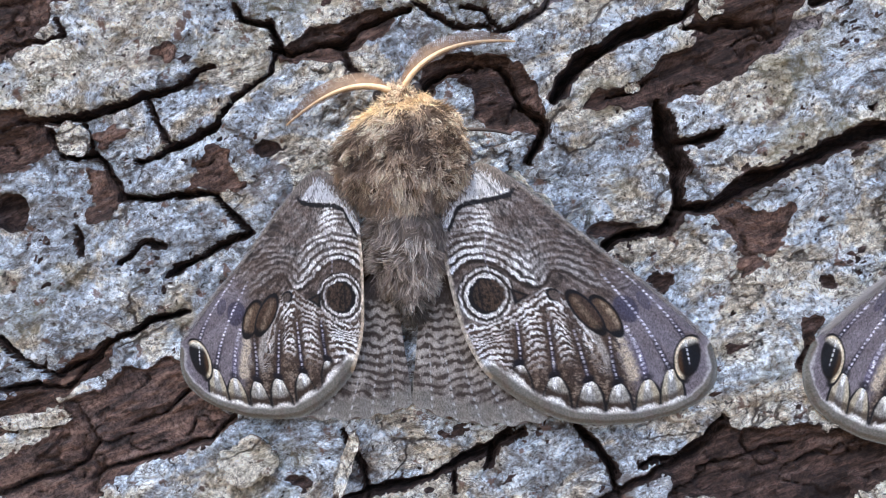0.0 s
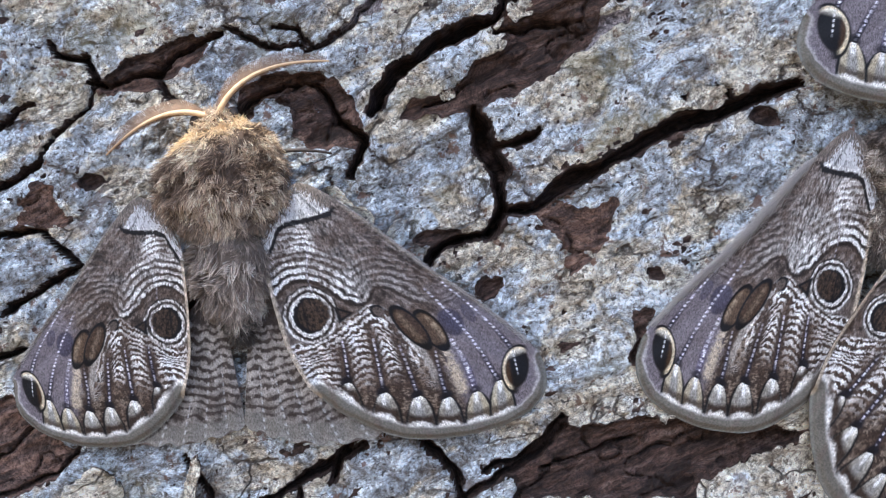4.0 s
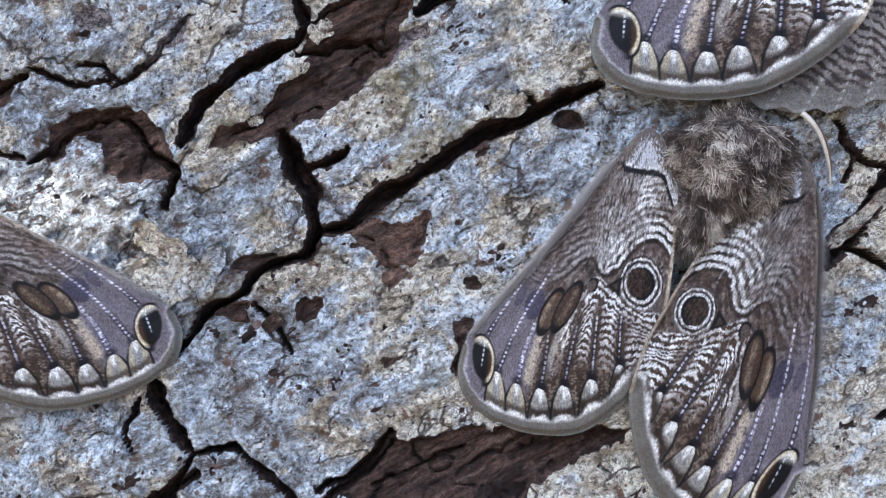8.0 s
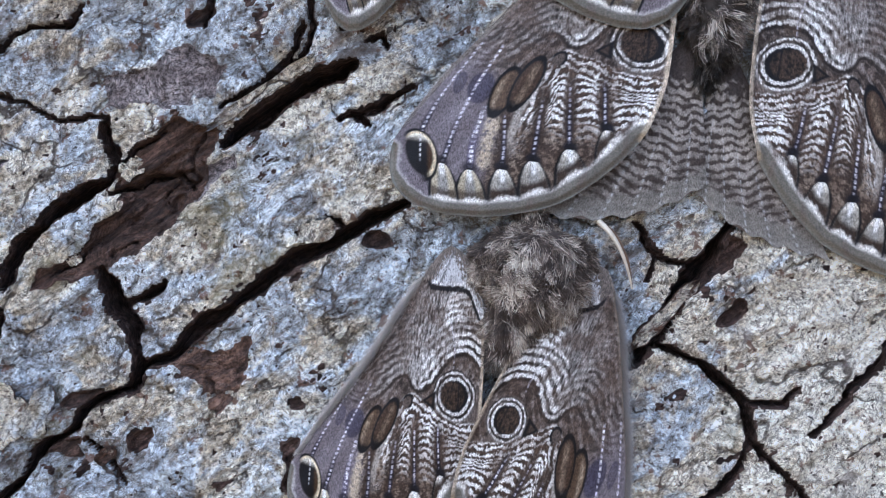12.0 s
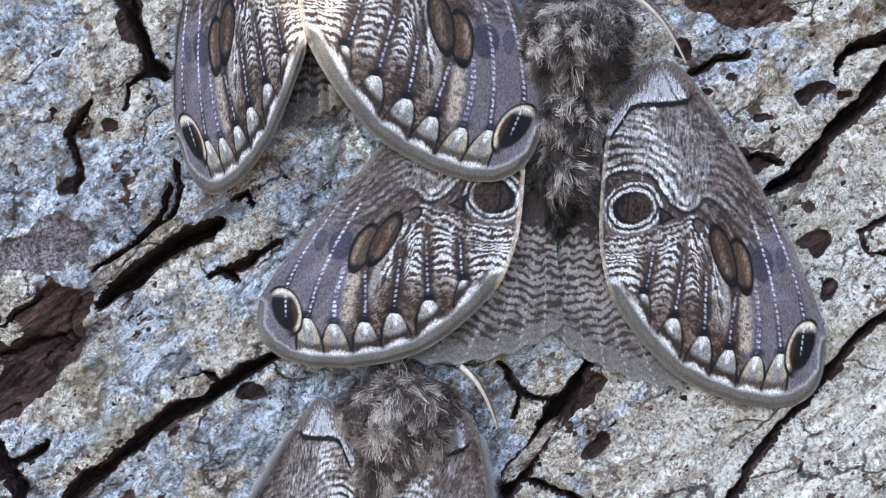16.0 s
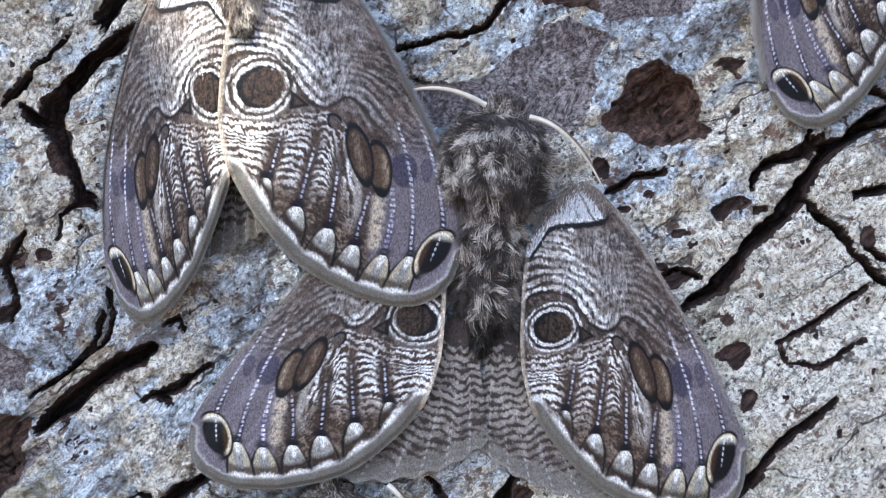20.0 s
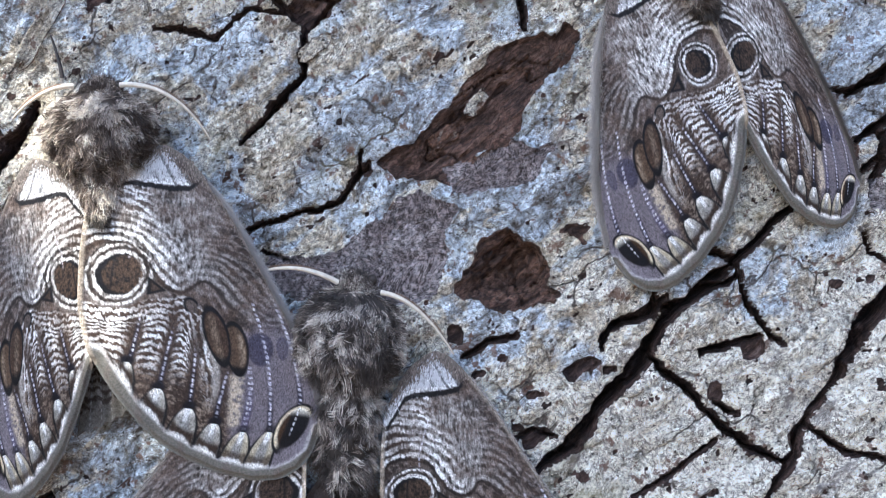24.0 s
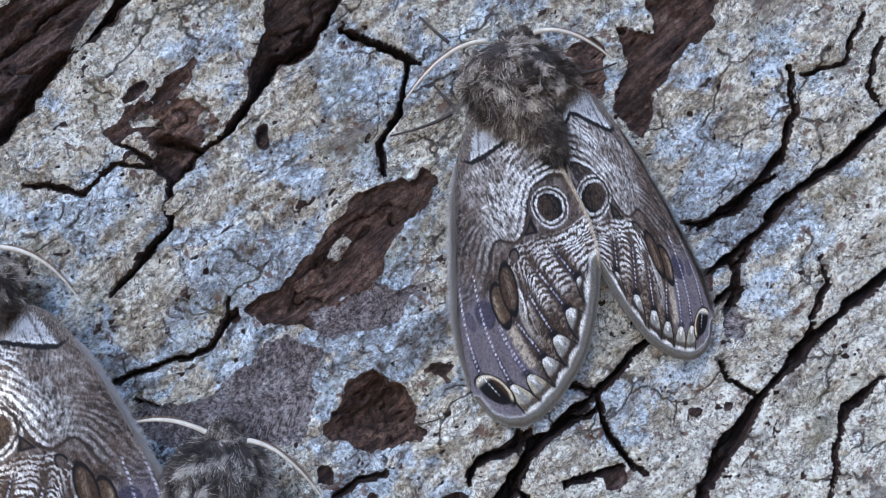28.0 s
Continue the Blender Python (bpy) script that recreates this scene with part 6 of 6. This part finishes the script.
moth = owl_moth('large grey owl moth with both wings spread on bark', (181.1, 114.8))
forewing(moth, (186.2, 107.7), (0.1287, -0.0035), (-0.0028, -0.1265), (-0.0000042, -0.0000005), (1.8, 2.5, 0), 5, (59, 203, 4.75, 3.8), 0.8, 0.4)
forewing(moth, (172.7, 109.4), (-0.1359, -0.0065), (-0.0200, -0.1232), (0.0000047, 0.0000596), (2.6, 2, 3.2), 4, (48, 198, 5.0, 3.9), 0.8, 0.4)
thorax(moth, [(1.1, 17, 4), (0.7, 9.5, 6), (0.2, 1, 6.5), (-1.4, -9, 5)], [8.5, 12.8, 13.4, 8.5], 4, ASH)
head(moth, (2.9, 18, 4), (0.1, 1), 3, ASH)
abdomen(moth, [(-1.4, -6, 5), (-2.2, -16, 4.5), (-3.1, -26, 4), (-4.5, -37.5, 2.5)], [9, 6.8, 5.6, 1], 6, ASH)
antenna(moth, (-0.9, 18.1, 7), (-11.9, 25.8, 9), (-24.4, 20.3, 5), 1.1, 1)
antenna(moth, (8.9, 14.9, 7), (17.6, 13.2, 9), (24.7, -1.1, 5), 1.1, -1)
hindwing(moth, (180, 90.9), (204.5, 40.3), (173.9, 55.7), 1.2, 5)
hindwing(moth, (174.9, 91), (139.2, 49.6), (177.3, 56.4), 2.6, 6)

moth = owl_moth('grey owl moth with closed wings, sunlit along the middle', (129, 168.2))
forewing(moth, (123, 165.7), (0.1626, -0.0411), (-0.0104, -0.1259), (-0.0000640, 0.0000368), (6.6, 3, 1.2), 6, (60, 195, 5.6, 4.8), 2.2, 0.4)
forewing(moth, (125.3, 163.5), (-0.1125, -0.0267), (-0.0058, -0.1237), (0.0000854, 0.0000107), (5.4, 3, 0), 5, (60, 188, 3.9, 4.7), 1.4, 0.4)
thorax(moth, [(-0.7, 14.5, 6), (-1, 8, 8), (-0.8, 1, 8.5), (-2, -9, 7.5)], [10, 13, 12.5, 6.5], 5, UMBER)
head(moth, (-0.3, 14.7, 6), (-0, 1), 4, UMBER)
abdomen(moth, [(-1.6, -6, 7.5), (-2.2, -11, 8.5), (-2.8, -16, 9)], [5, 2.4, 0.8], 7, UMBER)
antenna(moth, (-6, 15.5, 9), (-13.1, 15.8, 11), (-21.5, 9.4, 7), 1.1, 1)
antenna(moth, (4.7, 14.8, 9), (18.1, 14.4, 11), (24.2, 0.5, 7), 1.1, -1)
leg(moth, (-10.5, 18.8, 3), (-10.7, 23.4, 3.5), (-13.2, 29.6, 0.8))
# colour halved to stand for the shade under the forewings
hindwing(moth, (123.4, 141.9), (115, 102), (131.1, 108.8), 2.2, 7, 0.5)

moth = owl_moth('grey owl moth with roofed wings resting on bark', (266.2, 205.8))
forewing(moth, (270.6, 206.5), (0.0989, -0.0717), (0.0201, -0.1269), (-0.0000765, 0.0001302), (2.5, 4, 0), 7, (62, 202, 3.0, 3.8), 2.6, 0.6)
forewing(moth, (268.3, 201.4), (-0.1141, -0.0648), (0.0374, -0.1063), (0.0000413, 0.0000253), (3.5, 4, 0), 6, (63, 194, 3.1, 3.5), 2.8, 0.75)
thorax(moth, [(0.2, 12.5, 4), (-0.8, 6, 6), (-1, -1, 6.5), (3, -10, 6)], [11, 14.6, 14, 7.5], 6, UMBER)
head(moth, (0.5, 13.5, 4), (0.1, 1), 5, UMBER)
abdomen(moth, [(2, -7, 6), (4.5, -12, 7), (6.2, -17, 7)], [5.5, 2.6, 0.8], 8, UMBER)
antenna(moth, (-7.7, 13.1, 7), (-17.6, 14, 9), (-29.1, 1.5, 5), 1.1, 1)
antenna(moth, (3.8, 13.9, 7), (12.7, 15.3, 9), (22.9, 5.2, 5), 1.1, -1)
leg(moth, (-18.1, -2.8, 3), (-24, -5.7, 3.5), (-33.9, -6.3, 0.8))
leg(moth, (-16.7, 14.6, 3), (-19.9, 17.6, 3.5), (-23.2, 22.5, 0.8))
leg(moth, (14.9, 3.4, 3), (19, 3.3, 3.5), (24.2, 5.3, 0.8))
leg(moth, (-17.8, -0.8, 3), (-20.3, 2.2, 3.5), (-22, 5.7, 0.8))

# ---- a leafy bough added out of view: open shade, gaps placed for sun patches ----
LEAF = plain_material("green_leaf", ((0.3, (0.035, 0.07, 0.018)), (0.7, (0.08, 0.13, 0.035))), 60, 0.5)
GAPS = ((-8, 32, 15, 3), (122, 145, 4, 22), (111, 174, 6, 9), (101, 196, 3, 5))


def shade_bough():
    bough = tagged(new("shade_bough"), "dense green leafy bough added out of view to shade the trunk", "bough")
    middle = Vector((0.13, 0, 1.4)) + TO_SUN * 2.3
    e1 = TO_SUN.cross(Vector((0, 0, 1))).normalized()
    e2 = TO_SUN.cross(e1).normalized()
    bough.matrix_basis = Matrix.Translation(middle)
    rng = random.Random(4)
    verts, faces = [], []
    for k in range(36000):
        r, a = 0.43 * math.sqrt(rng.random()), rng.random() * math.tau
        p = e1 * r * math.cos(a) * 1.15 + e2 * r * math.sin(a) + TO_SUN * rng.uniform(-0.10, 0.15)
        at = middle + p
        hit = at - TO_SUN * ((at.y + 0.012) / TO_SUN.y)
        u, v = hit.x * 1000, (hit.z - 1.3) * 1000
        ln, wd = rng.uniform(0.009, 0.014), rng.uniform(0.005, 0.007)
        reach = 13
        if any(((u - gu0) / (ru + reach)) ** 2 + ((v - gv0) / (rv + reach * 1.3)) ** 2 < 1 for gu0, gv0, ru, rv in GAPS):
            continue
        turn = Euler((rng.uniform(-0.7, 0.7), rng.uniform(-0.7, 0.7), rng.random() * math.tau)).to_matrix()
        m = Matrix((e1, e2, TO_SUN)).transposed() @ turn
        q = len(verts)
        for x, y, z in ((-ln, 0, 0), (-ln * 0.3, -wd, 0.002), (0, 0, -0.001), (-ln * 0.3, wd, 0.002), (ln * 0.5, -wd * 0.7, 0.001), (ln, 0, -0.003), (ln * 0.5, wd * 0.7, 0.001)):
            verts.append(p + m @ Vector((x, y, z)))
        faces += [(q, q + 1, q + 2, q + 3), (q + 2, q + 1, q + 4, q + 5), (q + 2, q + 5, q + 6, q + 3)]
    leaves = link_mesh("leaves", verts, faces, LEAF, bough, False)
    leaves["kind"] = "stuff"
    # the branch that carries it, from high on the trunk
    root = Vector((1.30, 0.30, 2.25)) - middle
    joint = e1 * (0.46 if e1.x > 0 else -0.46) + TO_SUN * 0.12
    tube("branch", bend(root, (root + joint) * 0.5 + Vector((0, 0, 0.35)), joint, 24), [0.045 - 0.0014 * i for i in range(24)], SKIN, bough, 12, "dark bare branch")
    for k in range(5):
        far = joint * 0.55 + e2 * (0.18 * k - 0.36) + TO_SUN * 0.1
        tube("twig", bend(joint, joint * 0.9 + e2 * (0.12 * k - 0.24) + TO_SUN * 0.12, far, 12), [0.008 - 0.0005 * i for i in range(12)], SKIN, bough, 6)


shade_bough()
MOTH_WALK = ((0, -0.0, 0.0, 0), (3, 0.3, 0.1, -1.4), (4.5, 0.1, -0.1, -1.6), (6.5, -15.6, -2.9, 6.2), (7.0, -20.8, -5.1, 1.8), (7.5, -36.0, -1.4, -2.3), (8.0, -42.9, 4.4, 2.4), (8.5, -61.6, 7.2, 14), (8.8, -88, 22, 18), (9.2, -112, 36, 22), (10.5, -122, 44, 24), (12, -124, 46, 24), (28, -124, 46, 24))


def motions():
    """The moth on the left trembles, then crawls off round the trunk; rows: seconds, then shift across and up in mm, and turn in degrees."""
    home = moth_a.matrix_basis.copy()
    rows = []
    for t, du, dv, turn in MOTH_WALK:
        rows.append((t, Matrix.Translation((du * MM, 0, dv * MM)) @ home @ pose(0, 0, 0, 0, 0, turn)))
    walk(moth_a, rows)


motions()
